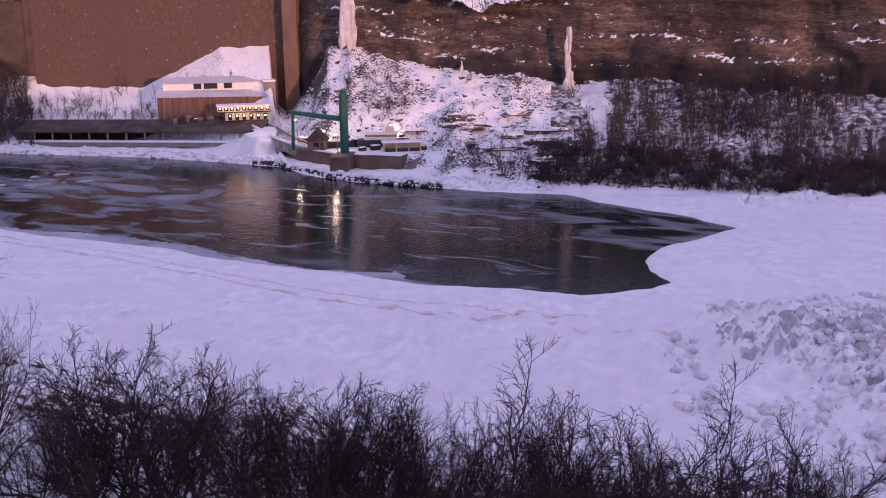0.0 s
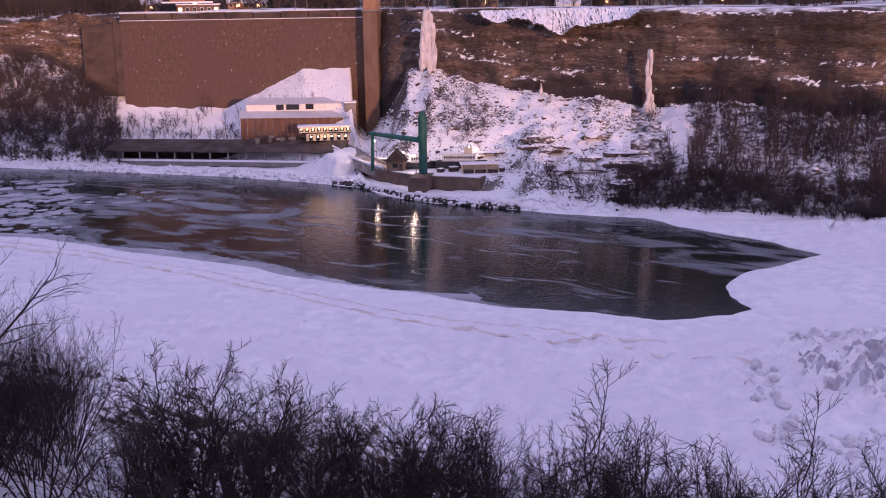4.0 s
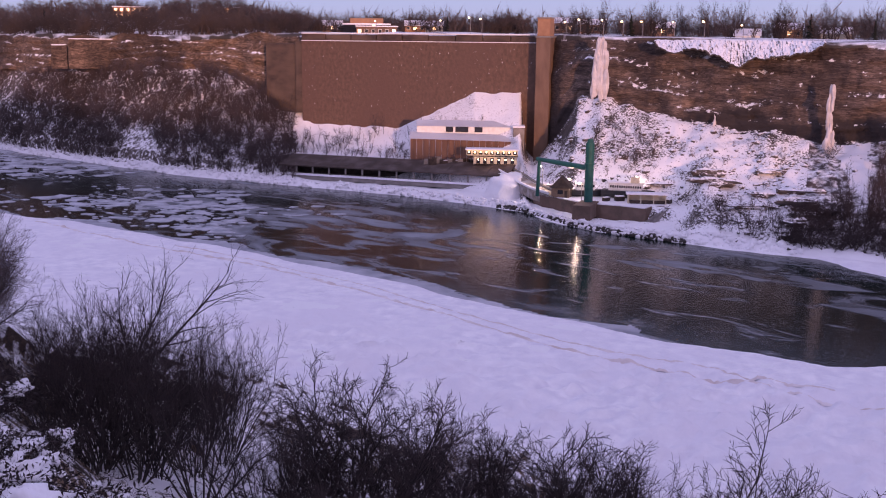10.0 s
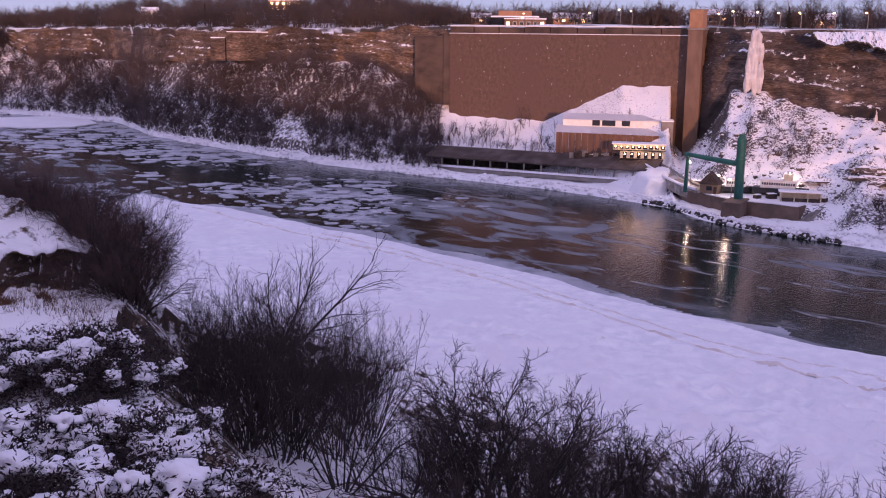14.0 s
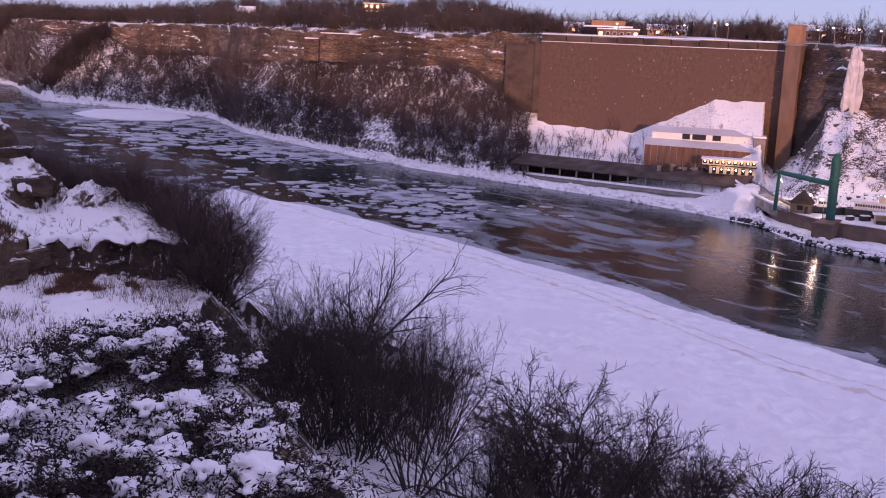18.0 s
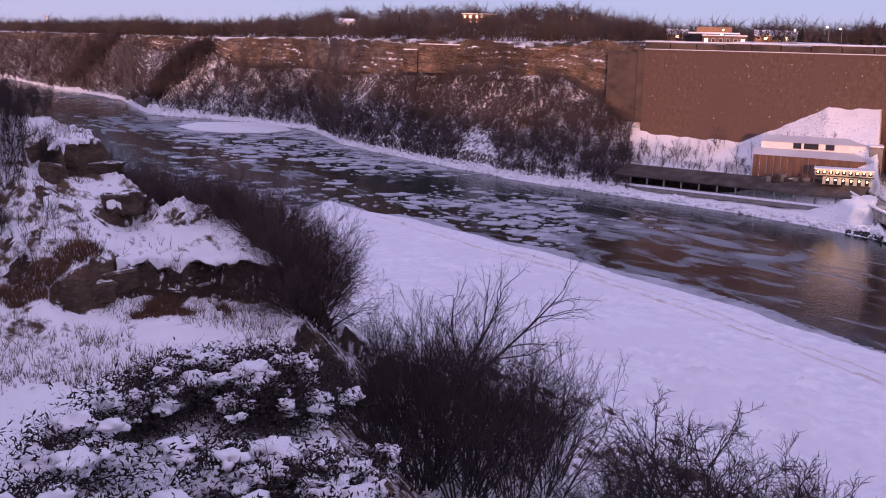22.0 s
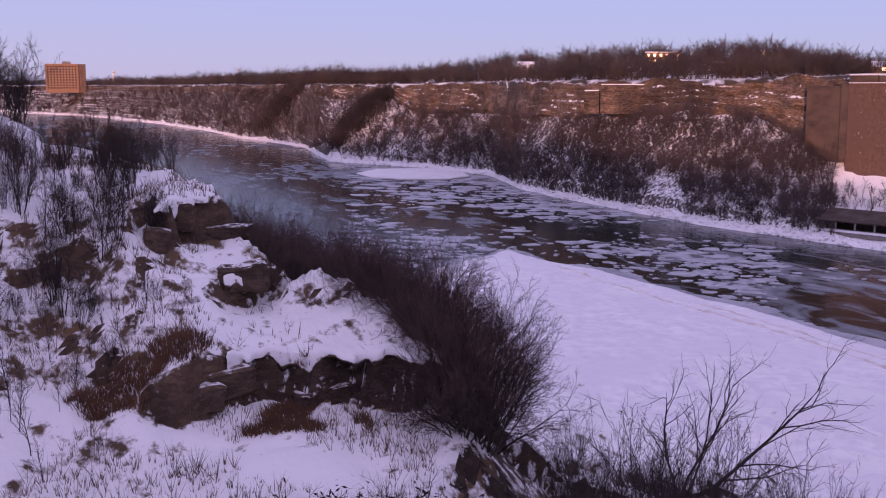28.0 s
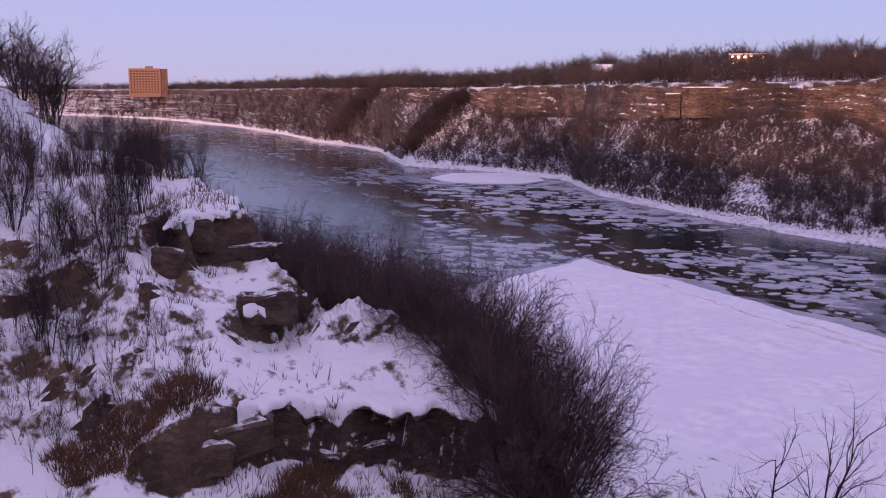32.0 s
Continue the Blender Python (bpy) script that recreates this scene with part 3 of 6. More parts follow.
T = np.concatenate([F4[:, [0, 1, 2]], F4[:, [0, 2, 3]]])
me = fast_mesh("ice_shelf", V, T, [SHELF, JUMBLE], np.concatenate([rub, rub]).astype(int))
me.polygons.foreach_set("use_smooth", np.concatenate([~rub, ~rub]))
tagged(new("ice_shelf", me), "broad snow-covered ice shelf with a jumbled pressure ridge", "ice", kind="structure")



def shelf_z(x, y):
    return Z0[np.clip(np.searchsorted(gx, x), 0, len(gx) - 1), np.clip(np.searchsorted(gy, y), 0, len(gy) - 1)]


margin = sd + 4.5 + 4.0 * fbm(GX, GY, 24, 29, 3) - 14 * step(GX, -40, -4)
keep = (margin.ravel()[grid_faces(len(gx), len(gy))] > 0).all(1) & (GX.ravel()[grid_faces(len(gx), len(gy))].max(1) < -2) & (sd.ravel()[grid_faces(len(gx), len(gy))] < 2).any(1)
V = np.stack([GX, GY, np.full_like(GX, 0.05)], 2).reshape(-1, 3)
F4 = grid_faces(len(gx), len(gy))[keep]
used, inv = np.unique(F4, return_inverse=True)
F4 = inv.reshape(-1, 4)
tagged(new("margin_ice", fast_mesh("margin_ice", V[used], np.concatenate([F4[:, [0, 1, 2]], F4[:, [0, 2, 3]]]), GREYICE)), "thin grey new ice along the edge of the shelf", "ice", kind="structure")

# ---- the near bank: lookout plateau, slope and a promontory of rock ledges ----
UX, UY, NX, NY = -0.875, 0.485, 0.485, 0.875       # along the rim, and out towards the river
BENCH = np.array([(-400, 48.4), (-3, 48.4), (0, 47.2), (12, 40), (36, 33), (64, 32.3), (71.5, 34.9), (77.6, 38.4), (81.6, 41.6), (88, 43.2),
                  (100, 43.6), (130, 44.5), (200, 47), (3000, 47)])
# rock ledges: place along the rim, height, and the stretch across it
LEDGES = ((71.3, 2.3, 5.4, 40.0), (77.6, 1.6, 8.6, 11.4), (81.8, 2.3, 4.4, 10.0))
RIM = np.array([(-400, 1.5), (0, 1.5), (20, 6), (40, 13), (60, 15.5), (70, 18.5), (76, 16), (82, 9.5), (90, 7.5), (100, 4), (120, -6), (160, -26), (260, -85), (600, -330), (3000, -2400)])


def near_z(x, y):
    s, q = x * UX + y * UY, x * NX + y * NY
    s2 = s + (1.9 * fbm(q, s * 0.4, 6, 31, 4) + 0.8 * fbm(q, s, 1.6, 37, 2)) * step(s, 50, 66) * (1 - step(s, 90, 110))
    z = np.interp(s2, BENCH[:, 0], BENCH[:, 1])
    for s0, h, q0, q1 in LEDGES:
        w = step(q, q0 - 1.2, q0 + 1.2) * (1 - step(q, q1 - 1.0, q1 + 1.0))
        z = z + w * h * (step(s2, s0 - 0.25, s0 + 0.25) - np.clip((s2 - s0 + 5) / 10, 0, 1))
    bank = (1 - step(q, -2.0, 0.3)) * (1 - step(s, 26, 44)) * step(s, -2, 4)
    z = z + bank * np.maximum(0, 44.6 - z)
    rise = np.maximum(0, -q - 4)
    z = np.maximum(z, np.minimum(z + 0.42 * rise, 48.4))
    e = q - np.interp(s, RIM[:, 0], RIM[:, 1]) - 1.2 * fbm(s, q * 0.3, 6, 32, 3)
    k = 1.05 + 1.0 * step(s, 70, 80)
    low = np.minimum(e, 6) * k + np.clip(e - 6, 0, 24) * (0.42 - 0.17 * step(s, 66, 78)) + np.maximum(0, e - 30) * 0.46
    z = np.where(e > 0, z - low, z)
    z = z + 0.35 * fbm(x, y, 6, 33, 4) * step(np.hypot(x, y), 6, 20) + 0.12 * fbm(x, y, 1.1, 34, 2)
    return np.maximum(z, -1.6)


ss = np.concatenate([np.array([-3500, -1500, -600, -300, -160, -100, -70, -50, -40]), np.arange(-34, 30, 1.5), np.arange(30, 66, 0.8), np.arange(66, 90, 0.28),
                     np.arange(90, 130, 0.9), np.arange(130, 260, 4), np.array([300, 400, 600, 1000, 1800, 3000])])
qs = np.concatenate([np.array([-3500, -1800, -900, -600, -400, -300, -200, -150, -120, -95, -80, -60]), np.arange(-50, -14, 1.5), np.arange(-14, 32, 0.45), np.arange(32, 104, 1.4)])
S, Q = np.meshgrid(ss, qs, indexing="ij")
X, Y = S * UX + Q * NX, S * UY + Q * NY
Z = near_z(X, Y)
V = np.stack([X, Y, Z], 2).reshape(-1, 3)
F4 = grid_faces(len(ss), len(qs))
T = np.concatenate([F4[:, [0, 2, 1]], F4[:, [0, 3, 2]]])
N = np.cross(V[T[:, 1]] - V[T[:, 0]], V[T[:, 2]] - V[T[:, 0]])
ms = (V[T[:, 0]] @ np.array([UX, UY, 0]))
steep = (np.abs(N[:, 2]) / (np.linalg.norm(N, axis=1) + 1e-9) < 0.62) & (ms > 60) & (ms < 96)
tagged(new("near_bank", fast_mesh("near_bank", V, T, [NEAR, LEDGE_ROCK], steep.astype(int))), "snowy near bank with brown rock ledges and bare slope", "ground", kind="structure")


# ---- bare trees and shrubs ----
class Wood:
    """Collects tapered three-sided limbs."""

    def __init__(self):
        self.v, self.t, self.n = [], [], 0

    def limb(self, pts, radii):
        pts = np.asarray(pts, float)
        ring = []
        for i, (p, r) in enumerate(zip(pts, radii)):
            d = pts[min(i + 1, len(pts) - 1)] - pts[max(i - 1, 0)]
            d = d / (np.linalg.norm(d) + 1e-9)
            a = np.cross(d, (0.31, 0.2, 0.93) if abs(d[2]) < 0.9 else (1.0, 0.1, 0))
            a /= np.linalg.norm(a) + 1e-9
            c = np.cross(d, a)
            if i == len(pts) - 1:
                self.v.append(p)
                ring.append([self.n])
                self.n += 1
            else:
                ring.append([self.n, self.n + 1, self.n + 2])
                for k in range(3):
                    w = 2.0944 * k
                    self.v.append(p + r * (math.cos(w) * a + math.sin(w) * c))
                self.n += 3
        for a, c in zip(ring[:-1], ring[1:]):
            for k in range(3):
                l = (k + 1) % 3
                if len(c) == 1:
                    self.t.append((a[k], a[l], c[0]))
                else:
                    self.t += [(a[k], a[l], c[l]), (a[k], c[l], c[k])]

    def mesh(self, name, material):
        return fast_mesh(name, np.array(self.v), np.array(self.t), material)


def grow(rs, stems, twigs, p, d, length, r, level, kids, spread, up, segs=(5, 4, 3, 2), scale_r=1.0, stem_levels=1):
    """A limb that bends and bears smaller limbs; the last two levels go into the twigs."""
    n = segs[min(level, 3)]
    pts, q, dd = [p], p.copy(), d.copy()
    for i in range(n):
        dd = dd + rs.normal(0, 0.13 + 0.05 * level, 3) + np.array([0, 0, up])
        dd /= np.linalg.norm(dd)
        q = q + dd * length / n
        pts.append(q)
    last = level >= len(kids)
    (stems if level <= stem_levels else twigs).limb(pts, [r * (1 - 0.75 * i / n) for i in range(n + 1)])
    if last:
        return
    for k in range(kids[level]):
        f = 0.25 + 0.72 * (k + rs.rand()) / kids[level]
        i = min(int(f * n), n - 1)
        base = pts[i] + (pts[i + 1] - pts[i]) * (f * n - i)
        ax = pts[i + 1] - pts[i]
        ax /= np.linalg.norm(ax)
        side = np.cross(ax, rs.normal(0, 1, 3))
        side /= np.linalg.norm(side) + 1e-9
        ang = spread * (0.6 + 0.6 * rs.rand())
        grow(rs, stems, twigs, base, ax * math.cos(ang) + side * math.sin(ang), length * (0.34 + 0.30 * rs.rand()) * (1.12 - 0.45 * f), max(r * 0.44 * (1.15 - 0.5 * f), 0.0014 * scale_r),
             level + 1, kids, spread, up, segs, scale_r, stem_levels)


def make_shrub(seed, n_stems, kids, lean, spread, up, r, twig_mat=None, scale_r=1.0):
    """Stems and twigs of a bare shrub or small tree, one unit tall."""
    rs = np.random.RandomState(seed)
    stems, twigs = Wood(), Wood()
    for k in range(n_stems):
        a = 6.283 * (k + 0.7 * rs.rand()) / n_stems
        tilt = lean * (0.35 + 0.8 * rs.rand())
        d = np.array([math.cos(a) * math.sin(tilt), math.sin(a) * math.sin(tilt), math.cos(tilt)])
        grow(rs, stems, twigs, np.array([0.03 * math.cos(a), 0.03 * math.sin(a), -0.04]), d, 0.75 + 0.28 * rs.rand(), r, 0, kids, spread, up, scale_r=scale_r, stem_levels=0 if n_stems == 1 else 1)
    return stems.mesh("trunk", BARK), twigs.mesh("crown", twig_mat or TWIG)


KINDS = {
    "vase": [make_shrub(100 + i, 6, (9, 7, 6), 0.5, 0.62, 0.035, 0.013) for i in range(4)],
    "brush": [make_shrub(200 + i, 11, (6, 5, 4), 0.7, 0.5, 0.04, 0.009) for i in range(4)],
    "red": [make_shrub(200 + i, 12, (8, 6, 4), 0.9, 0.62, 0.02, 0.009, REDTWIG) for i in range(4)],
    "fan": [make_shrub(150 + i, 6, (9, 8, 6), 0.75, 0.72, 0.015, 0.017, None, 1.5) for i in range(4)],
    "tree": [make_shrub(300 + i, 2, (11, 8, 6), 0.2, 0.6, 0.06, 0.02) for i in range(3)],
    "thin": [make_shrub(400 + i, 1, (14, 5), 0.15, 0.6, 0.04, 0.013) for i in range(3)],
}
protos = {}


def plant(kind, i, x, y, z, height, turn, label, category, group, wide=1.0):
    key = (kind, i, label)
    m = pose(x, y, z, 0, 0, turn) @ Matrix.Diagonal((height * wide, height * wide, height, 1))
    if key not in protos:
        name = {"tree": "bare_tree", "vase": "bare_tree", "fan": "bare_tree", "brush": "bare_shrub", "red": "bare_shrub", "thin": "sapling"}[kind]
        ob = thing(name, label, category, group)
        st, tw = KINDS[kind][i]
        part("trunk" if name == "bare_tree" else "stem", st, None, ob)
        part("crown", tw, None, ob)
        ob.matrix_basis = m
        protos[key] = ob
        return ob
    o = copy_thing(protos[key], pose(x, y, z))
    o.matrix_basis = m
    return o


def top_el(az):
    return np.interp(az, [-18, 6, 12, 16, 20, 25, 29, 33, 36, 39, 42, 45, 47, 50, 53, 56],
                     [-23.0, -21.2, -20.2, -19.8, -18.8, -17.6, -16.2, -15.0, -13.8, -12.9, -11.6, -8.2, -6.5, -6.0, -5.3, -5.0])


rs = np.random.RandomState(5)
for i in range(15):          # round fan-shaped trees on the slope below the lookout
    az, d = -17 + 46 * (i + 0.25 + 0.5 * rs.rand()) / 15, 56 + 6 * rs.rand()
    x, y = polar(az, d)
    z = float(near_z(np.array(x), np.array(y)))
    top = 50 + d * math.tan(radians(float(top_el(az)) - 0.2 - 1.5 * rs.rand()))
    plant("fan", i % 4, x, y, z - 0.3, max(top - z, 3), rs.rand() * 360, "bare round-crowned tree on the snowy slope below the lookout", "tree",
          "trees on the near slope", 0.8 + 0.3 * rs.rand())
for i in range(30):          # smaller trees between and behind them
    az, d = -18 + 48 * (i + rs.rand()) / 30, 60 + 20 * rs.rand()
    x, y = polar(az, d)
    z = float(near_z(np.array(x), np.array(y)))
    top = 50 + d * math.tan(radians(float(top_el(az)) - 1.6 - 2.6 * rs.rand()))
    plant("vase", rs.randint(4), x, y, z - 0.3, max(top - z, 3), rs.rand() * 360, "bare grey-brown tree on the snowy slope below the lookout", "tree",
          "trees on the near slope", 0.8 + 0.4 * rs.rand())
for i in range(48):          # undergrowth between and below the trees
    az, d = -20 + 52 * (i + rs.rand()) / 48, 50 + 20 * rs.rand()
    x, y = polar(az, d)
    z = float(near_z(np.array(x), np.array(y)))
    top = 50 + d * math.tan(radians(float(top_el(az)) - 4.2 - 2.6 * rs.rand()))
    plant("brush", rs.randint(4), x, y, z - 0.3, max(top - z, 2), rs.rand() * 360, "dense dark leafless undergrowth on the near slope", "shrub", "undergrowth on the near slope", 1.0)
for i in range(36):          # dense brush
    az, d = 32 + 10 * (i + rs.rand()) / 36, 58 + 22 * rs.rand()
    x, y = polar(az, d)
    z = float(near_z(np.array(x), np.array(y)))
    top = 50 + d * math.tan(radians(float(top_el(az)) - 4.0 * rs.rand()))
    plant("brush", rs.randint(4), x, y, z - 0.3, max(top - z, 2), rs.rand() * 360, "dense dark leafless shrub on the near slope", "shrub", "shrubs on the near slope", 0.8)
for i in range(170):         # dark brush below the rock ledges
    s = 67 + 59 * (i + rs.rand()) / 170
    e = 1.0 + float(np.interp(s, [67, 76, 90, 126], [1.2, 2.6, 13, 26])) * rs.rand()
    q = e + float(np.interp(s, RIM[:, 0], RIM[:, 1]))
    x, y = s * UX + q * NX, s * UY + q * NY
    az, d = math.degrees(math.atan2(-x, y)), math.hypot(x, y)
    z = float(near_z(np.array(x), np.array(y)))
    top = 50 + d * math.tan(radians(float(top_el(az)) - 2.2 * rs.rand()))
    if top - z > -1.0:
        plant("red", rs.randint(4), x, y, z - 0.3, min(max(top - z, 2.5), 9.0), rs.rand() * 360, "dark reddish-brown leafless brush beside the rock ledges", "shrub", "brush by the ledges", 0.72)


# ---- far woods: many small bare trees in a few joined sheets of trees ----
def far_tree(seed):
    """A bare bushy tree about one unit tall and wide, for distant slopes."""
    rs = np.random.RandomState(seed)
    w = Wood()
    for k in range(4):
        a, t = rs.rand() * 6.283, 0.15 + 0.45 * rs.rand()
        d = np.array([math.cos(a) * math.sin(t), math.sin(a) * math.sin(t), math.cos(t)])
        l = 0.75 + 0.3 * rs.rand()
        w.limb([(0, 0, -0.05), d * l * 0.5, d * l + rs.normal(0, 0.05, 3)], [0.016, 0.010, 0])
        for j in range(9):
            f = 0.25 + 0.7 * rs.rand()
            e = d * 0.7 + rs.normal(0, 0.55, 3)
            e[2] = abs(e[2]) * 0.8 + 0.1
            m = 0.34 * (1.25 - f * 0.7) * (0.6 + 0.7 * rs.rand())
            w.limb([d * l * f, d * l * f + e * m], [0.0085, 0])
            g = e + rs.normal(0, 0.5, 3)
            w.limb([d * l * f + e * m * 0.5, d * l * f + e * m * 0.5 + g * m * 0.6], [0.0065, 0])
            g = e + rs.normal(0, 0.5, 3)
            w.limb([d * l * f + e * m * 0.3, d * l * f + e * m * 0.3 + g * m * 0.6], [0.0065, 0])
    return np.array(w.v), np.array(w.t)


FARV = [far_tree(500 + i) for i in range(5)]


def wood_sheet(name, spots, label, material):
    """spots: rows of x, y, z, height, width."""
    VV, TT, n = [], [], 0
    rs = np.random.RandomState(len(spots))
    for x, y, z, h, w in spots:
        v, t = FARV[rs.randint(5)]
        a = rs.rand() * 6.283
        c, s = math.cos(a) * h * w, math.sin(a) * h * w
        VV.append(np.stack([v[:, 0] * c - v[:, 1] * s + x, v[:, 0] * s + v[:, 1] * c + y, v[:, 2] * h + z], 1))
        TT.append(t + n)
        n += len(v)
    tagged(new(name, fast_mesh(name, np.concatenate(VV), np.concatenate(TT), material)), label, "woods", kind="stuff")


def slope_spots(rs, n, a0, a1, f0, f1, h0, h1, width=1.0, keep=None):
    az = a0 + (a1 - a0) * rs.rand(n)
    f = f0 + (f1 - f0) * rs.rand(n)
    ds, df, zf, zr = far_line(az)
    d = ds + f * (df - ds)
    z = talus_z(az, d)
    x, y = polar(az, d)
    h = h0 + (h1 - h0) * rs.rand(n)
    ok = (fbm(x, y, 26, 41, 3) > (-9 if keep is None else keep)) & ~((az > 35.4) & (az < 37.2) & (f < 0.42 - 0.12 * np.abs(az - 36.3))) & ~((np.abs(az + 0.95) < 0.9 * f) & (f > 0.3))
    return np.stack([x, y, z, h, np.full(n, width)], 1)[ok]


rs = np.random.RandomState(9)
wood_sheet("slope_woods", np.concatenate([
    slope_spots(rs, 2300, 28.3, 44.5, 0.06, 1.0, 2.5, 6.5, 1.1, -0.85), slope_spots(rs, 1700, 43.5, 58, 0.05, 1.0, 3, 8, 1.2, -0.8),
    slope_spots(rs, 1300, 56, 70, 0.03, 1.0, 5, 11, 1.2)]), "grey-brown leafless woods on the snowy far slope", FARWOOD)
spur = []
for a0, a1 in ((50.3, 53.3), (54.9, 56.9)):
    f = 0.08 + 0.9 * rs.rand(330)
    az = a1 + (a0 - a1) * f + 0.22 * rs.randn(330)
    ds, df, zf, zr = far_line(az)
    d = ds + f * (df - ds)
    x, y = polar(az, d)
    spur.append(np.stack([x, y, talus_z(az, d), 6 + 5 * rs.rand(330), np.full(330, 1.1)], 1))
wood_sheet("spur_woods", np.concatenate(spur), "dark dense woods on spurs running down to the river", FARDARK)
wood_sheet("talus_woods", np.concatenate([
    slope_spots(rs, 1200, -24, 2.2, 0.03, 0.36, 2, 4, 1.5, -0.7), slope_spots(rs, 420, -24, 1.4, 0.2, 1.0, 2, 5, 1.3, -0.3), slope_spots(rs, 520, -24, 0.2, 0.2, 1.0, 6, 12, 0.42, -0.6), slope_spots(rs, 50, 1.5, 6, 0.05, 0.3, 2, 5, 1.0), slope_spots(rs, 60, 20, 29, 0.45, 0.85, 2, 5, 1.0)]),
    "leafless trees over snow and boulders on the far talus", FARDARK)


def rim_spots(rs, n, a0, a1, w0, w1, h0, h1, width=1.0):
    az = a0 + (a1 - a0) * rs.rand(n)
    ds, df, zf, zr = far_line(az)
    d = df + w0 + (w1 - w0) * rs.rand(n) ** 1.4
    x, y = polar(az, d)
    zr = zr + HILL * step(az, 27, 32) * (1 - step(az, 43, 52)) * step(d - df, 15, 170)
    return np.stack([x, y, zr + 0.5, h0 + (h1 - h0) * rs.rand(n), np.full(n, width)], 1)


wood_sheet("rim_woods", np.concatenate([
    rim_spots(rs, 560, -24, 16, 60, 190, 5, 12.5, 1.1), rim_spots(rs, 420, 16, 28, 60, 200, 5, 12, 1.1), rim_spots(rs, 1000, 28, 45, 12, 170, 3, 12, 1.2),
    rim_spots(rs, 760, 44, 56, 16, 160, 3, 13, 1.2), rim_spots(rs, 800, 52, 75, 40, 500, 8, 18, 1.3), rim_spots(rs, 160, -60, -24, 30, 160, 6, 12, 1.4), rim_spots(rs, 420, 50, 66, 6, 60, 5, 13, 1.2)]),
    "leafless brown woods on the far plateau", FARTOP)
# trees added behind the lookout, mostly unseen, to keep low sun off the gorge
wood_sheet("near_woods", np.array([(x, y, 48.2, 6 + 5 * rs.rand(), 1.3) for x, y in
                                   ((s * UX + q * NX, s * UY + q * NY) for s, q in ((-160 + 420 * rs.rand(), -30 - 90 * rs.rand() ** 2) for _ in range(260)))]),
           "leafless trees added on the plateau by the lookout to shade the gorge", FARWOOD)


# ---- the great retaining wall, its tower and the dock below ----
def polar3(az, d, z):
    x, y = polar(az, d)
    return Vector((float(x), float(y), float(z)))


WALL_A, WALL_B = polar3(27.9, 431, 0), polar3(15.5, 396, 0)
wl = (WALL_B - WALL_A).length
wdir = (WALL_B - WALL_A).normalized()
wall_frame = Matrix.Translation(WALL_A) @ Matrix(((wdir.x, -wdir.y, 0, 0), (wdir.y, wdir.x, 0, 0), (0, 0, 1, 0), (0, 0, 0, 1)))
wall = thing("retaining_wall", "tall reddish-brown stone retaining wall capped with snow", "wall", kind="structure", at=wall_frame)
part("wall_face", box(0, wl, 0, 6, 2, 50.6, 0.0), WALLSTONE, wall)
part("old_face", box(-17, -0.2, 1.6, 6, 22, 49.0, 0.4), OLDWALL, wall, "older weathered stretch of brown stone wall")
part("old_pilaster", box(-3.2, -0.2, 0.5, 1.6, 22, 50.0, 0.2), OLDWALL, wall)
part("coping", box(-0.3, wl + 0.2, 0.6, 6.0, 50.6, 51.2, 0.1), TOWERSTONE, wall)
part("snow_cap", box(-0.3, wl + 0.2, 0.2, 9.0, 52.7, 53.2, 0.2), SNOW, wall)

tower = thing("lift_tower", "square brown stone lift tower against the cliff", "tower", at=Matrix.Translation(polar3(15.25, 389, 0)) @ wall_frame.to_3x3().to_4x4())
part("shaft", box(-2.6, 2.6, -1.0, 6, 6, 52.0, 0.15), TOWERSTONE, tower)
part("collar", box(-2.9, 2.9, -1.3, 6.2, 52.0, 52.6, 0.1), CONCRETE, tower)
part("head_house", box(-2.3, 2.3, -0.8, 5, 52.6, 58.6, 0.1), BRICK, tower)
part("roof_slab", box(-2.6, 2.6, -1.1, 5.2, 58.6, 59.1, 0.08), CONCRETE, tower)

quay_pts = [(-90.3, 322.2), (-88.0, 316.0), (-84.1, 311.5), (-79.0, 307.3), (-70.7, 301.4), (-63.5, 299.0), (-57.6, 298.6), (-50.2, 296.4), (-49.0, 302.0), (-42.1, 307.5), (-43.9, 318.0), (-50.0, 330.0), (-70.0, 338.0), (-90.0, 336.0)]
quay = thing("quay", "curved dark sheet-piled quay with a snowy deck", "quay", kind="structure")
part("quay_wall", extrude_poly(quay_pts, -1, 5.0, 0.15), QUAY, quay)
part("deck_snow", extrude_poly([(-66 + (x + 66) * 0.96, 312 + (y - 312) * 0.96) for x, y in quay_pts], 5.0, 5.25, 0.08), SNOW, quay)

cx, cy = -67.4, 301.0
crane = thing("dock_crane", "tall green boat-lifting mast with a horizontal boom", "crane", at=Matrix.Translation((cx, cy, 0)))
part("pedestal", box(-2.6, 2.6, -9.6, 1.5, 1.5, 5.6, 0.15), QUAY, crane)
part("mast", tube((0, -1, 5.5), (0, -1, 22.3), 1.25, 1.25, 16), GREEN, crane)
part("mast_collar", tube((0, -1, 16.2), (0, -1, 16.7), 1.45, 1.45, 16), GREEN, crane)
part("mast_cap", tube((0, -1, 22.3), (0, -1, 23.6), 1.1, 0.7, 16), GREEN, crane)
boom = part("boom", tube((0, -1, 15.2), (-18.0, 8, 16.2), 0.85, 0.6, 10), GREEN, crane)
part("post", tube((-17.6, 8, 5), (-17.2, 8, 16.4), 0.6, 0.5, 10), GREEN, crane)


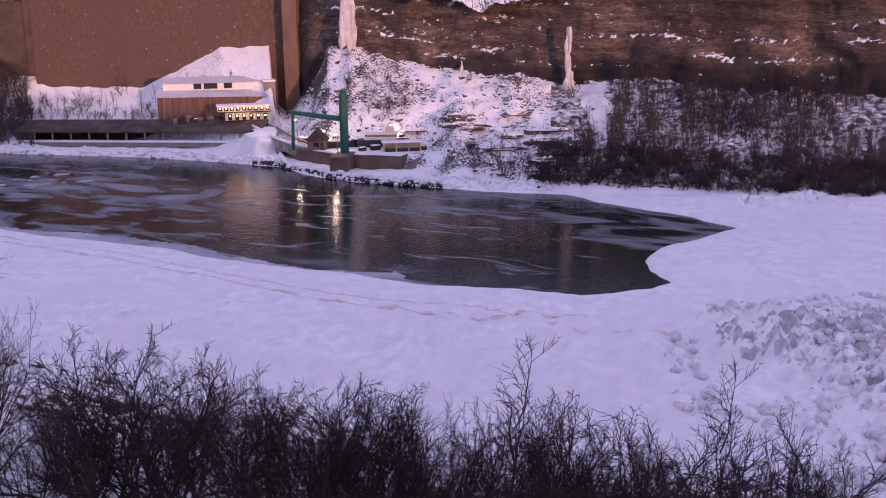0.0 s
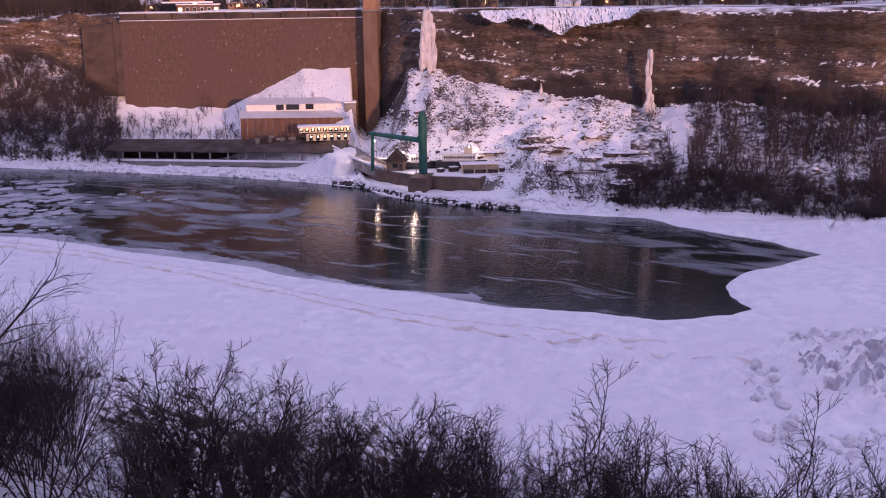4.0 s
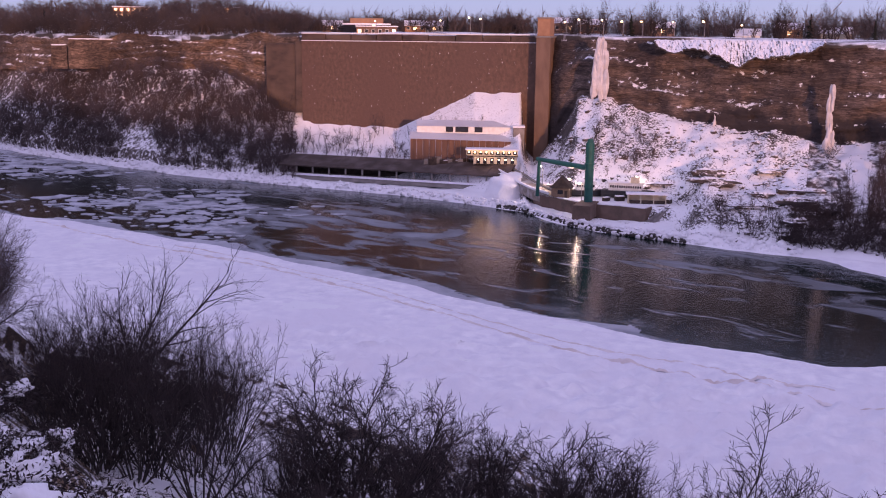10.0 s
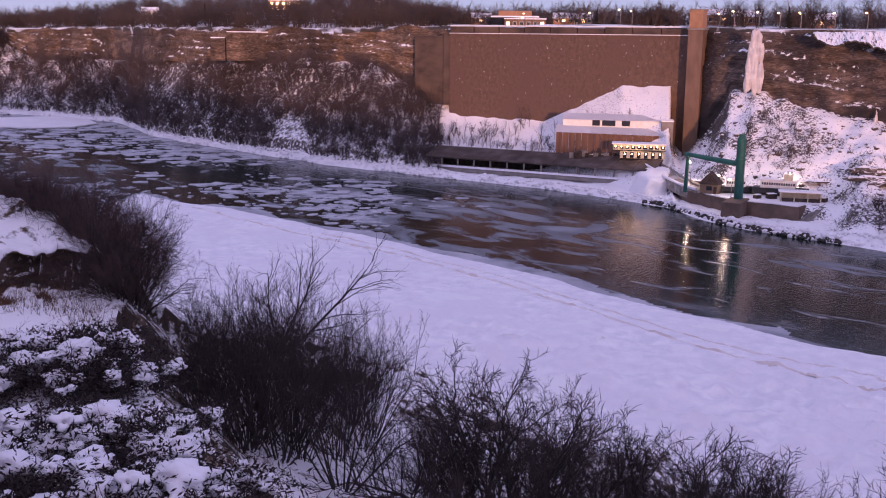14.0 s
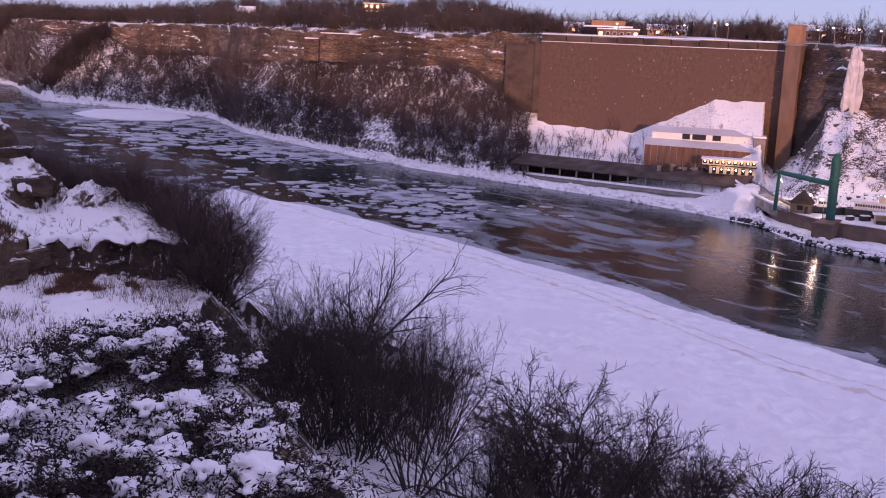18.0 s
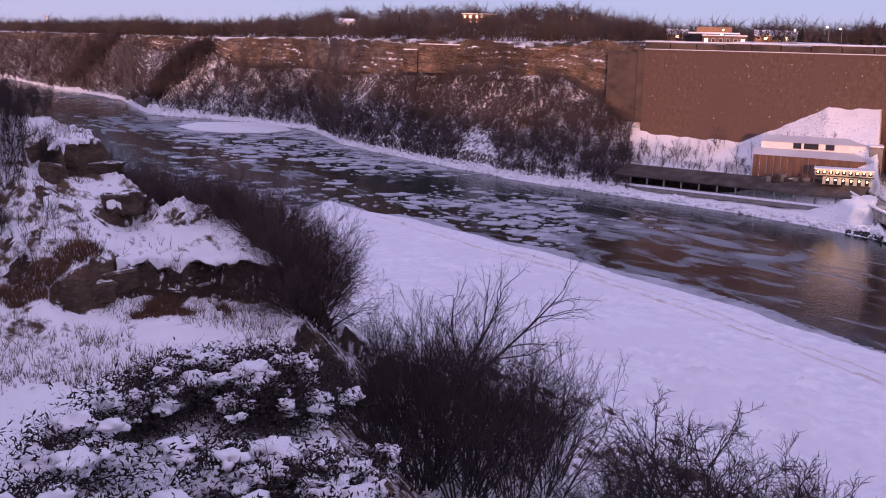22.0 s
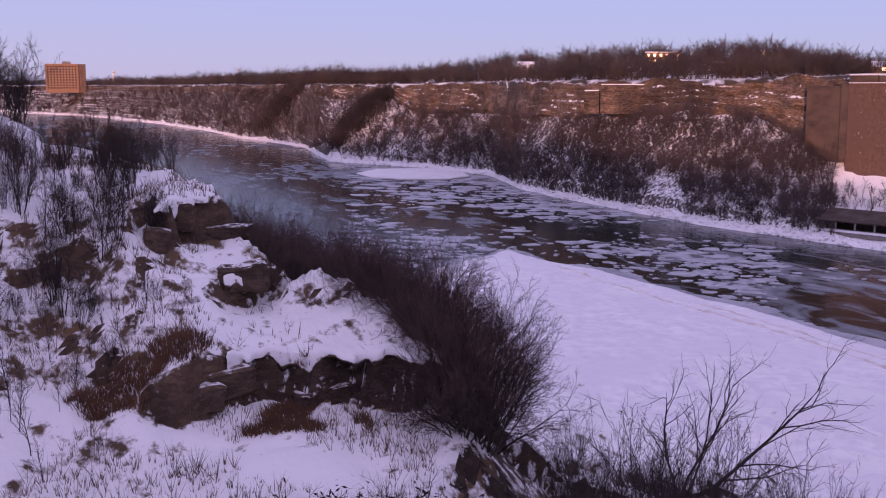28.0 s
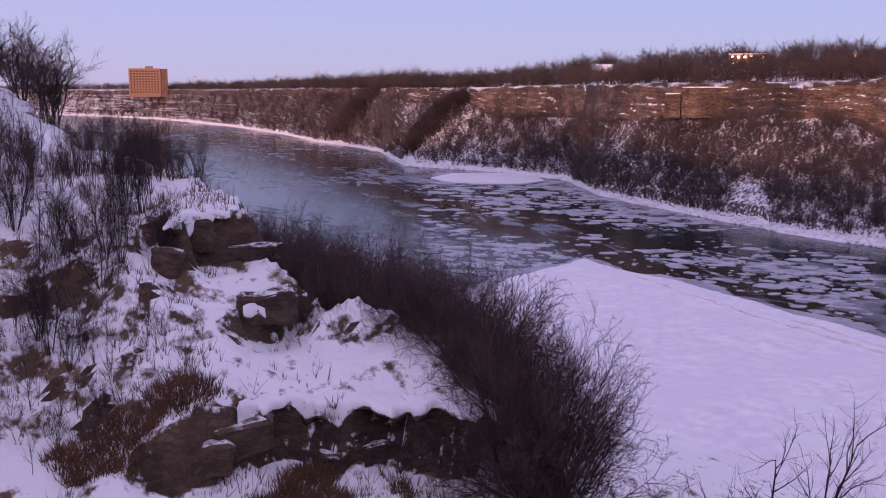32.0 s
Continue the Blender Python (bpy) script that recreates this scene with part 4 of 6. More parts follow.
def face(az, d, z):
    """A frame at a bearing and distance: x to the right, y away from the lookout, z up."""
    a = radians(az)
    p = polar3(az, d, z)
    return Matrix(((math.cos(a), -math.sin(a), 0, p.x), (math.sin(a), math.cos(a), 0, p.y), (0, 0, 1, p.z), (0, 0, 0, 1)))


def lamp_light(name, at, watts, color, size=0.3):
    ob = new(name, bpy.data.lights.new(name, "POINT"))
    ob.data.energy, ob.data.color, ob.data.shadow_soft_size = watts, color, size
    ob.location = at
    return ob


def ball(r, at=(0, 0, 0), n=2, squash=1.0, rough=0.0, seed=0):
    bm = bmesh.new()
    bmesh.ops.create_icosphere(bm, subdivisions=n, radius=r)
    for v in bm.verts:
        k = 1 + rough * noise.noise(v.co * (1.7 / r) + Vector((seed * 3.1, seed * 1.7, 0)))
        v.co = Vector((v.co.x * k, v.co.y * k, v.co.z * k * squash)) + Vector(at)
    return bm


# masonry drain holes and stone courses of the great wall
rs = np.random.RandomState(21)
for k in range(9):
    part("parapet_panel", box(k * wl / 9 + 0.25, (k + 1) * wl / 9 - 0.25, -0.4, 0.8, 50.3, 52.7 - 0.15 * (k % 3), 0.08), OLDWALL, wall)
for k in range(110):
    x, z = rs.rand() * (wl - 2) + 1, 24 + 25 * rs.rand()
    s = 0.07 + 0.13 * rs.rand() ** 2
    part("ice_spot", ball(s, (x, -0.02, z), 1, 1.3, 0.5, k), ICEBLUE, wall)

part("snow_line", box(0, wl, -0.5, 0.0, 50.0, 50.25, 0.05), SNOW, wall)

# the long timber gallery by the water
ga, gb = polar3(29.2, 388, 6.6), polar3(17.1, 350.5, 7.6)
gd = gb - ga
gl = gd.length
gx_ = gd.normalized()
gy_ = Vector((-gx_.y, gx_.x, 0)).normalized()
gal_frame = Matrix(((gx_.x, gy_.x, 0, ga.x), (gx_.y, gy_.y, 0, ga.y), (gx_.z, 0, 1, ga.z), (0, 0, 0, 1)))
gallery = thing("timber_gallery", "long low dark timber gallery with a snow-dusted roof by the water", "gallery", at=gal_frame)
GROOF = mat("gallery_roof", (0.085, 0.060, 0.050), (0.05, 0.038, 0.033), 0.5, 0.9, 0.4, c3=(0.13, 0.10, 0.09), scale3=0.25)
for k in range(12):
    bm = bmesh.new()
    x0, x1 = k * gl / 12 + 0.06, (k + 1) * gl / 12 - 0.06
    vs = [bm.verts.new(p) for p in ((x0, 0, 0), (x1, 0, 0), (x1, 10, 2.9), (x0, 10, 2.9), (x0, 0, -0.45), (x1, 0, -0.45), (x1, 10, 2.4), (x0, 10, 2.4))]
    for f in ((0, 1, 2, 3), (4, 7, 6, 5), (0, 4, 5, 1), (1, 5, 6, 2), (2, 6, 7, 3), (3, 7, 4, 0)):
        bm.faces.new([vs[i] for i in f])
    part("roof_panel", bm, GROOF, gallery)
for k in range(14):
    x = 0.4 + k * (gl - 0.8) / 13
    part("post", box(x - 0.26, x + 0.26, 0.5, 1.0, -3.6, 0.0, 0.03), CONCRETE, gallery)
part("snow_sill", box(0, gl, 0.0, 1.2, -3.6, -2.9, 0.1), SNOW, gallery)
part("back_wall", box(0, gl, 8.5, 9.0, -5.0, 2.2), PLANK, gallery)
part("floor_beam", box(0, gl, 0.3, 9.0, -5.0, -3.6), CONCRETE, gallery)

# terrace house cut into the snow bank below the wall
house = thing("terrace_house", "long low house with a rusty sheet front and snow-covered roof", "house", at=face(19.1, 376, 9.2))
for k in range(16):
    part("front_sheet", box(-20.4 + k * 2.2, -18.3 + k * 2.2, -0.2 - 0.06 * (k % 2), 0.3, 0.0, 7.6 - 0.05 * k, 0.02), RUST, house)
bm = bmesh.new()
for p in ((-20.8, -0.8, 7.6), (18, -0.8, 7.0), (18, 6, 9.0), (-20.8, 6, 9.6)):
    bm.verts.new(p)
bm.faces.new(bm.verts)
bmesh.ops.solidify(bm, geom=bm.faces[:], thickness=0.6)
part("lower_roof", bm, SNOW, house)
part("upper_wall", box(-18.5, 16.5, 5.6, 11, 8.6, 11.6, 0.05), WHITE, house)
for x0, x1 in ((-8.2, -5.6), (-4.8, -0.2), (2.0, 4.8)):
    w = part("window", box(x0, x1, 5.45, 5.6, 9.6, 11.5), PLANK, house)
    part("pane", box(x0 + 0.15, x1 - 0.15, 5.38, 5.45, 9.75, 11.35), DARK, w)
bm = bmesh.new()
for p in ((-18.7, 5.2, 11.6), (16.8, 5.2, 11.4), (16.8, 12, 13.2), (-18.7, 12, 13.4)):
    bm.verts.new(p)
bm.faces.new(bm.verts)
bmesh.ops.solidify(bm, geom=bm.faces[:], thickness=0.5)
part("upper_roof", bm, SNOW, house)
part("side_bay", box(15.5, 19.5, 2, 9, 0, 11.6, 0.2), CONCRETE, house)
part("bay_snow", box(15.3, 19.7, 1.8, 9.2, 11.6, 12.2, 0.2), SNOW, house)

# two-deck pavilion with rows of lamps
pav = thing("lit_pavilion", "two-deck cream pavilion with rows of glowing lamps", "pavilion", at=face(17.85, 361, 9.5))
part("lower_deck", box(-6.2, 8.4, 0, 6, 0.4, 2.9, 0.05), CREAM, pav)
part("upper_deck", box(-8.6, 8.6, 0.6, 5.6, 3.1, 5.0, 0.05), CREAM, pav)
part("middle_rail", box(-8.8, 8.8, -0.3, 6.2, 2.85, 3.1, 0.03), PLANK, pav)
part("roof", box(-9.0, 9.0, -0.4, 6.4, 5.0, 5.35, 0.08), SNOW, pav)
for k in range(9):
    x = -7.7 + k * 1.93
    w = part("window", box(x - 0.62, x + 0.62, 0.5, 0.62, 3.5, 4.5), DARK, pav)
    part("lamp", ball(0.28, (x, 0.2, 4.25), 1), GLOW_WARM, w)
for k in range(6):
    x = -4.6 + k * 2.3
    w = part("door", box(x - 0.6, x + 0.6, -0.12, 0.0, 0.5, 2.5), DARK, pav)
    part("lamp", ball(0.32, (x, -0.35, 1.9), 1), GLOW_WARM, w)
lamp_light("pavilion_light", pav.matrix_world @ Vector((0, -1.2, 2.6)), 10, (1, 0.75, 0.42), 1.0)

# clutter on the terrace between the house and the gallery
rs = np.random.RandomState(23)
for k in range(16):
    s_ = 0.5 + 0.5 * rs.rand()
    c = thing("storage_box", "dark box with a snowy lid on the terrace below the house", "box", "boxes on the terrace", at=face(21.3 - 0.2 * k + 0.08 * rs.rand(), 367 + 2 * rs.rand(), 9.6))
    part("body", box(-s_, s_, -s_ * 0.7, s_ * 0.7, -3, 0.6 + 1.2 * rs.rand(), 0.05), PLANK if k % 3 else CONCRETE, c)
    part("lid", box(-s_ * 0.6, s_ * 0.9, -s_ * 0.5, s_ * 0.5, 0.5, 0.75, 0.05), SNOW, c)

# access road, snow heap
bm = bmesh.new()
road = [(17.15, 360, 8.0), (16.55, 349, 7.4), (16.0, 338, 6.6), (15.2, 328, 5.9), (14.3, 320, 5.5)]
for az, d, z in road:
    m = face(az, d, z)
    for x in (-2.6, 2.6):
        bm.verts.new(m @ Vector((x, 0, 0)))
        bm.verts.new(m @ Vector((x, 0, -3)))
bm.verts.ensure_lookup_table()
for k in range(len(road) - 1):
    a, c = k * 4, k * 4 + 4
    for f in ((a, a + 2, c + 2, c), (a + 1, a, c, c + 1), (a + 2, a + 3, c + 3, c + 2)):
        bm.faces.new([bm.verts[i] for i in f])
me = bpy.data.meshes.new("access_road")
bm.to_mesh(me)
bm.free()
me.materials.append(mat("trodden_road", (0.30, 0.25, 0.21), (0.20, 0.165, 0.14), 0.5, 0.9, 0.3, c3=(0.5, 0.46, 0.44), scale3=0.4))
tagged(new("access_road", me), "trodden brown access road running down to the quay", "road", kind="structure")
for sgn in (-1, 1):
    bm = bmesh.new()
    for (a0, d0, z0), (a1, d1, z1) in zip(road[:-1], road[1:]):
        p, q = face(a0, d0, z0) @ Vector((sgn * 2.8, 0, 0.5)), face(a1, d1, z1) @ Vector((sgn * 2.8, 0, 0.5))
        tube(p, q, 0.45, 0.45, 6, bm)
    me = bpy.data.meshes.new("road_kerb")
    bm.to_mesh(me)
    bm.free()
    me.materials.append(SNOW if sgn < 0 else CONCRETE)
    tagged(new("road_kerb", me), "low kerb wall along the access road", "kerb", kind="structure")
heap = ball(1.0, (0, 0, 0), 4, 1.0, 0.28, 4)
for v in heap.verts:
    v.co = Vector((v.co.x * 6.2, v.co.y * 8, max(v.co.z, -0.1) * 8.0))
me = bpy.data.meshes.new("snow_mound")
heap.to_mesh(me)
heap.free()
me.materials.append(SNOW)
ob = tagged(new("snow_mound", me), "rounded heap of cleared snow beside the gallery", "snow")
ob.matrix_world = face(17.15, 341, 1.4)

# things on the quay
DECK = 5.25
gaz = thing("ticket_hut", "small brown weatherboard hut with a steep shingled roof on the quay", "hut", at=Matrix.Translation((-77.6, 309.5, DECK)))
part("weatherboard_body", box(-2.7, 2.7, -2, 2, 0, 3.0, 0.05), mat("brown_weatherboard", (0.24, 0.165, 0.115), (0.16, 0.11, 0.08), 1.5, 0.8, 0.3, stretch=(1, 1, 4)), gaz)
bm = bmesh.new()
rv = [bm.verts.new(p) for p in ((-3.2, -2.5, 2.8), (3.2, -2.5, 2.8), (3.2, 2.5, 2.8), (-3.2, 2.5, 2.8), (0, -1.5, 6.2), (0, 1.5, 6.2))]
for f in ((0, 1, 4), (1, 2, 5, 4), (2, 3, 5), (3, 0, 4, 5), (3, 2, 1, 0)):
    bm.faces.new([rv[i] for i in f])
part("roof", bm, PLANK, gaz)
part("window", box(-0.8, 0.8, -2.06, -2.0, 1.0, 2.2), DARK, gaz)
part("door", box(1.3, 2.2, -2.08, -2.0, 0, 2.1), PLANK, gaz)


def boat(name, label, at, length, beam, h):
    b_ = thing(name, label, "boat", "boats laid up on the quay", at=at)
    bm = bmesh.new()
    rings = []
    for k in range(13):
        t = k / 12
        w = beam / 2 * (1 - abs(2 * t - 0.9) ** 3.2 * 0.72) if t > 0.45 else beam / 2 * (0.9 + 0.1 * t)
        w = max(w, 0.08)
        sheer = h * (1 + 0.35 * max(0, t - 0.55) ** 1.5)
        x = (t - 0.5) * length
        rings.append([bm.verts.new(p) for p in ((x, -w, sheer), (x, -w * 0.82, 0.35 * h), (x, 0, 0), (x, w * 0.82, 0.35 * h), (x, w, sheer))])
    for a, c in zip(rings[:-1], rings[1:]):
        for i in range(4):
            bm.faces.new((a[i], c[i], c[i + 1], a[i + 1]))
        bm.faces.new((a[4], c[4], c[0], a[0]))
    bm.faces.new(rings[0])
    bm.faces.new(rings[-1][::-1])
    bmesh.ops.recalc_face_normals(bm, faces=bm.faces)
    part("hull", bm, HULL, b_)
    cab = part("cabin", box(-0.36 * length, 0.26 * length, -0.36 * beam, 0.36 * beam, h, h + 2.1, 0.12), WHITE, b_)
    for k in range(int(length / 1.1)):
        x = -0.33 * length + k * 0.6 * length / int(length / 1.1)
        part("window", box(x, x + 0.45, -0.36 * beam - 0.04, -0.36 * beam + 0.02, h + 0.9, h + 1.6), DARK, cab)
    part("upper_deck", box(-0.40 * length, 0.30 * length, -0.40 * beam, 0.40 * beam, h + 2.1, h + 2.3, 0.05), WHITE, b_)
    part("wheelhouse", box(0.05 * length, 0.2 * length, -0.22 * beam, 0.22 * beam, h + 2.3, h + 4.0, 0.1), CREAM, b_)
    part("snow", box(-0.38 * length, 0.03 * length, -0.36 * beam, 0.36 * beam, h + 2.3, h + 2.55, 0.1), SNOW, b_)
    return b_


boat("tour_boat", "white tour boat with a dark hull and lit cabin", pose(-58.8, 314.5, DECK, 0, 0, 4), 15.5, 5.2, 2.3)
boat("tour_boat", "smaller white boat with a dark hull behind the mast", pose(-71, 313, DECK, 0, 0, 20), 9, 3.8, 2.0)
shed = thing("quay_shed", "open-fronted cream shed with a snowy flat roof", "shed", at=pose(-51.8, 306.5, DECK, 0, 0, 14))
part("back_wall", box(-5.5, 5.5, 1.6, 1.8, 0, 2.6), CREAM, shed)
for x in (-5.3, -1.8, 1.8, 5.2):
    part("post", box(x - 0.15, x + 0.15, -1.6, -1.3, 0, 2.6, 0.02), CREAM, shed)
part("side_wall", box(-5.5, -5.3, -1.6, 1.8, 0, 2.6), CREAM, shed)
part("counter", box(-5.0, 5.0, -1.5, -1.2, 0, 1.0, 0.03), PLANK, shed)
part("roof", box(-6, 6, -2.1, 2.1, 2.6, 3.0, 0.08), SNOW, shed)
for k, (x, y, s) in enumerate(((-85, 322, 1.6), (-80, 316, 1.2), (-60, 308, 1.3), (-63.5, 306, 1.0), (-46, 309, 1.1), (-87, 326, 1.4))):
    c = thing("stacked_crate", "dark crate under snow on the quay", "crate", "crates on the quay", at=pose(x, y, DECK, 0, 0, 20 * k))
    part("body", box(-s, s, -s * 0.7, s * 0.7, 0, s, 0.05), PLANK, c)
    part("snow_cap", box(-s * 0.95, s * 0.95, -s * 0.65, s * 0.65, s, s + 0.25, 0.1), SNOW, c)
stair = thing("quay_stair", "pale concrete stair up the end of the quay wall", "stairs", at=pose(-50.6, 295.6, 0, 0, 0, 56.1))
for k in range(18):
    part("tread", box(k * 0.457, (k + 1.15) * 0.457, -2.2, -0.2, 0.4, 1.4 + 0.2 * (k + 1), 0.02), CONCRETE, stair)
part("stair_rail", tube((0, -2.2, 2.4), (8.2, -2.2, 6.0), 0.08, 0.08, 6), STEEL, stair)


def pole_lamp(at, height, glow, label, group, arm=0.6):
    p = thing("lamp_post", label, "lamp", group, at=Matrix.Translation(at))
    part("pole", tube((0, 0, 0), (0, 0, height), 0.11, 0.07, 8), STEEL, p)
    part("arm", tube((0, 0, height - 0.1), (-arm, -arm * 0.4, height + 0.05), 0.05, 0.05, 6), STEEL, p)
    part("lamp_head", ball(0.34, (-arm, -arm * 0.4, height), 2, 0.7), glow, p)
    return p


for (x, y, h), e in zip(((-56.5, 318, 6.0), (-70.5, 304.5, 5.0), (-76, 314, 4.8), (-86.5, 320, 7.5)), (150, 130, 420, 420)):
    pole_lamp((x, y, DECK), h, GLOW_WHITE, "bright white lamp on a steel post on the quay", "quay lamps")
    lamp_light("quay_light", (x - 0.7, y - 1.2, DECK + h - 0.4), e, (1.0, 0.86, 0.60), 0.5)

# ---- frozen falls and snow on the cliff ----
def ice_fall(label, az, d, z0, z1, w0, w1, lumps, seed):
    f_ = thing("frozen_fall", label, "icefall", "frozen falls", at=face(az, d, 0))
    rs = np.random.RandomState(seed)
    n = lumps * 2
    for k in range(n):
        t = (k + rs.rand()) / n
        z = z0 + (z1 - z0) * t
        w = w0 + (w1 - w0) * t ** 1.4
        part("ice_column", ball(w * (0.22 + 0.26 * rs.rand()), (rs.normal(0, 0.34) * w, -0.5 - 2.2 * t + 0.3 * rs.randn(), z), 2, 2.2 + 2.2 * rs.rand(), 0.35, seed + k), ICEBLUE, f_)
    return f_


ice_fall("frozen waterfall spilling from the rim to the scree", 12.3, 366, 49.5, 35, 2.3, 2.7, 24, 1)
ice_fall("tall pale icicle column down the cliff", 0.75, 334, 38, 21, 1.2, 1.6, 24, 30)
ice_fall("short cone of ice at the cliff's foot", 6.35, 350, 28.5, 25, 0.4, 1.0, 5, 50)

# snow slope under the rim right of the lift tower
bm = bmesh.new()
us, vs_ = np.linspace(1.2, 9.6, 130), np.linspace(0, 1, 9)
gridv = []
for u in us:
    df_ = float(far_line(u)[1])
    for v in vs_:
        low = 50.9 - 6.6 * max(0.0, math.sin(math.pi * (u - 1.2) / 8.4)) ** 0.55 * (0.75 + 0.4 * float(fbm(np.array(u), np.array(0.0), 1.1, 18, 4)))
        p = polar3(u, df_ + 1.2 + 9 * v + 0.5 * noise.noise(Vector((u * 12, v * 4, 8))), low + (51.2 - low) * v + 0.45 * noise.noise(Vector((u * 14, v * 5, 0))) + 0.35 * noise.noise(Vector((u * 41, v * 12, 4))))
        gridv.append(bm.verts.new(p))
for i in range(len(us) - 1):
    for j in range(len(vs_) - 1):
        a = i * len(vs_) + j
        bm.faces.new((gridv[a], gridv[a + len(vs_)], gridv[a + len(vs_) + 1], gridv[a + 1]))
bmesh.ops.recalc_face_normals(bm, faces=bm.faces)
bmesh.ops.solidify(bm, geom=bm.faces[:], thickness=0.45)
me = bpy.data.meshes.new("rim_snow_bank")
bm.to_mesh(me)
bm.free()
me.materials.append(BOULDER)
tagged(new("rim_snow_bank", me), "rubbly snow bank lying under the far rim", "snow", kind="structure")

# ---- boulders on the scree ----
def rock_variant(seed):
    bm = bmesh.new()
    bmesh.ops.create_icosphere(bm, subdivisions=1, radius=1.0)
    rs = random.Random(seed)
    for v in bm.verts:
        v.co = Vector((v.co.x * rs.uniform(0.7, 1.25), v.co.y * rs.uniform(0.7, 1.25), v.co.z * rs.uniform(0.6, 1.1)))
    bm.verts.index_update()
    V, T = np.array([v.co[:] for v in bm.verts]), np.array([[v.index for v in f.verts] for f in bm.faces])
    bm.free()
    return V, T


ROCKS = [rock_variant(i) for i in range(6)]


def rock_sheet(name, spots, label, material, category="rocks"):
    VV, TT, n = [], [], 0
    rs = np.random.RandomState(len(spots) + 3)
    for x, y, z, s in spots:
        v, t = ROCKS[rs.randint(6)]
        a = rs.rand() * 6.283
        c, q = math.cos(a) * s, math.sin(a) * s
        VV.append(np.stack([v[:, 0] * c - v[:, 1] * q + x, v[:, 0] * q + v[:, 1] * c + y, v[:, 2] * s + z], 1))
        TT.append(t + n)
        n += len(v)
    tagged(new(name, fast_mesh(name, np.concatenate(VV), np.concatenate(TT), material)), label, category, kind="stuff")


ROCK_MESH = {}


def rock_things(name, spots, label, category, group, material):
    """The larger rocks, each a thing of its own."""
    rs = np.random.RandomState(len(spots) + 11)
    for x, y, z, s in spots:
        i = rs.randint(6)
        if (i, name) not in ROCK_MESH:
            ROCK_MESH[i, name] = fast_mesh(name, ROCKS[i][0], ROCKS[i][1], material)
        ob = new(name, ROCK_MESH[i, name])
        ob.matrix_world = pose(x, y, z, 14 * rs.randn(), 14 * rs.randn(), 360 * rs.rand()) @ Matrix.Diagonal((s * (0.8 + 0.6 * rs.rand()), s, s * (0.7 + 0.5 * rs.rand()), 1))
        tagged(ob, label, category, group)


rs = np.random.RandomState(77)
az = np.concatenate([2 + 12.6 * rs.rand(2800), 16.9 + 3 * rs.rand(2), -22 + 24 * rs.rand(700)])
f = 0.03 + 0.99 * rs.rand(len(az))
ds_, df_, _, _ = far_line(az)
d = ds_ + f * (df_ - ds_)
f = np.where((az > 7.5) & (az < 16) & (d - ds_ > 7) & (d - ds_ < 40), -1, f)
z = talus_z(az, d)
x, y = polar(az, d)
s = 0.16 + 1.1 * rs.rand(len(az)) ** 6
ok = f > 0
spots = np.stack([x, y, z - 0.3 * s, s], 1)[ok]
big = np.argsort(-spots[:, 3])[:160]
rock_things("boulder", spots[big], "snow-capped dark boulder on the far scree", "boulder", "scree boulders", BOULDER)
rock_sheet("scree_rubble", np.delete(spots, big, 0), "snow-capped dark boulders strewn over the scree", BOULDER)
az = 1.5 + 58 * rs.rand(1500)
ds_, df_, _, _ = far_line(az)
d = ds_ + 4.5 * rs.rand(len(az)) - 0.5
x, y = polar(az, d)
rock_sheet("shore_ice", np.stack([x, y, talus_z(az, d) + 0.1, 0.3 + 0.7 * rs.rand(len(az)) ** 2], 1), "broken snow-white ice blocks along the far shore", SNOW, "ice")

az = 7.5 + 10 * rs.rand(520)
d = far_line(az)[0] - 0.6 + 1.6 * rs.rand(len(az))
x, y = polar(az, d)
rock_sheet("shore_stones", np.stack([x, y, talus_z(az, d) + 0.05, 0.22 + 0.5 * rs.rand(len(az)) ** 2], 1), "dark wet stones along the water's edge below the quay", mat("wet_stone", (0.075, 0.062, 0.055), (0.035, 0.03, 0.028), 0.8, 0.6, 0.4), "rocks")

# flat outcrops that break the scree into dark steps
rs = np.random.RandomState(78)
for k in range(15):
    az, f = 1.5 + 8.5 * rs.rand(), 0.12 + 0.6 * rs.rand()
    ds_, df_, _, _ = (float(v) for v in far_line(az))
    dd = ds_ + f * (df_ - ds_)
    if az > 6.6 and dd - ds_ < 40:
        continue
    zz = float(talus_z(np.array(az), np.array(dd)))
    bm = ball(1.0, (0, 0, 0), 3, 1.0, 0.55, 200 + k)
    l, h = 2.5 + 5 * rs.rand(), 0.5 + 0.9 * rs.rand()
    for v in bm.verts:
        v.co = Vector((v.co.x * l, v.co.y * 2.2, round(v.co.z * 2.2) / 2.2 * h))
    me = bpy.data.meshes.new("rock_outcrop")
    bm.to_mesh(me)
    bm.free()
    me.materials.append(BOULDER)
    ob = tagged(new("rock_outcrop", me), "flat dark rock outcrop under snow on the scree", "rock", "scree outcrops")
    ob.matrix_world = face(az, dd, zz + 0.2) @ Matrix.Rotation(0.25 * rs.randn(), 4, "Z")
wood_sheet("scree_brush", np.concatenate([slope_spots(rs, 90, 9.2, 12.6, 0.55, 0.85, 1.2, 3.0, 1.3), slope_spots(rs, 90, 1.5, 8, 0.08, 0.9, 1.0, 2.6, 1.3), slope_spots(rs, 40, 18, 28.5, 0.5, 0.8, 2, 5, 0.8)]),
           "small leafless brush among the snowy scree", FARWOOD)

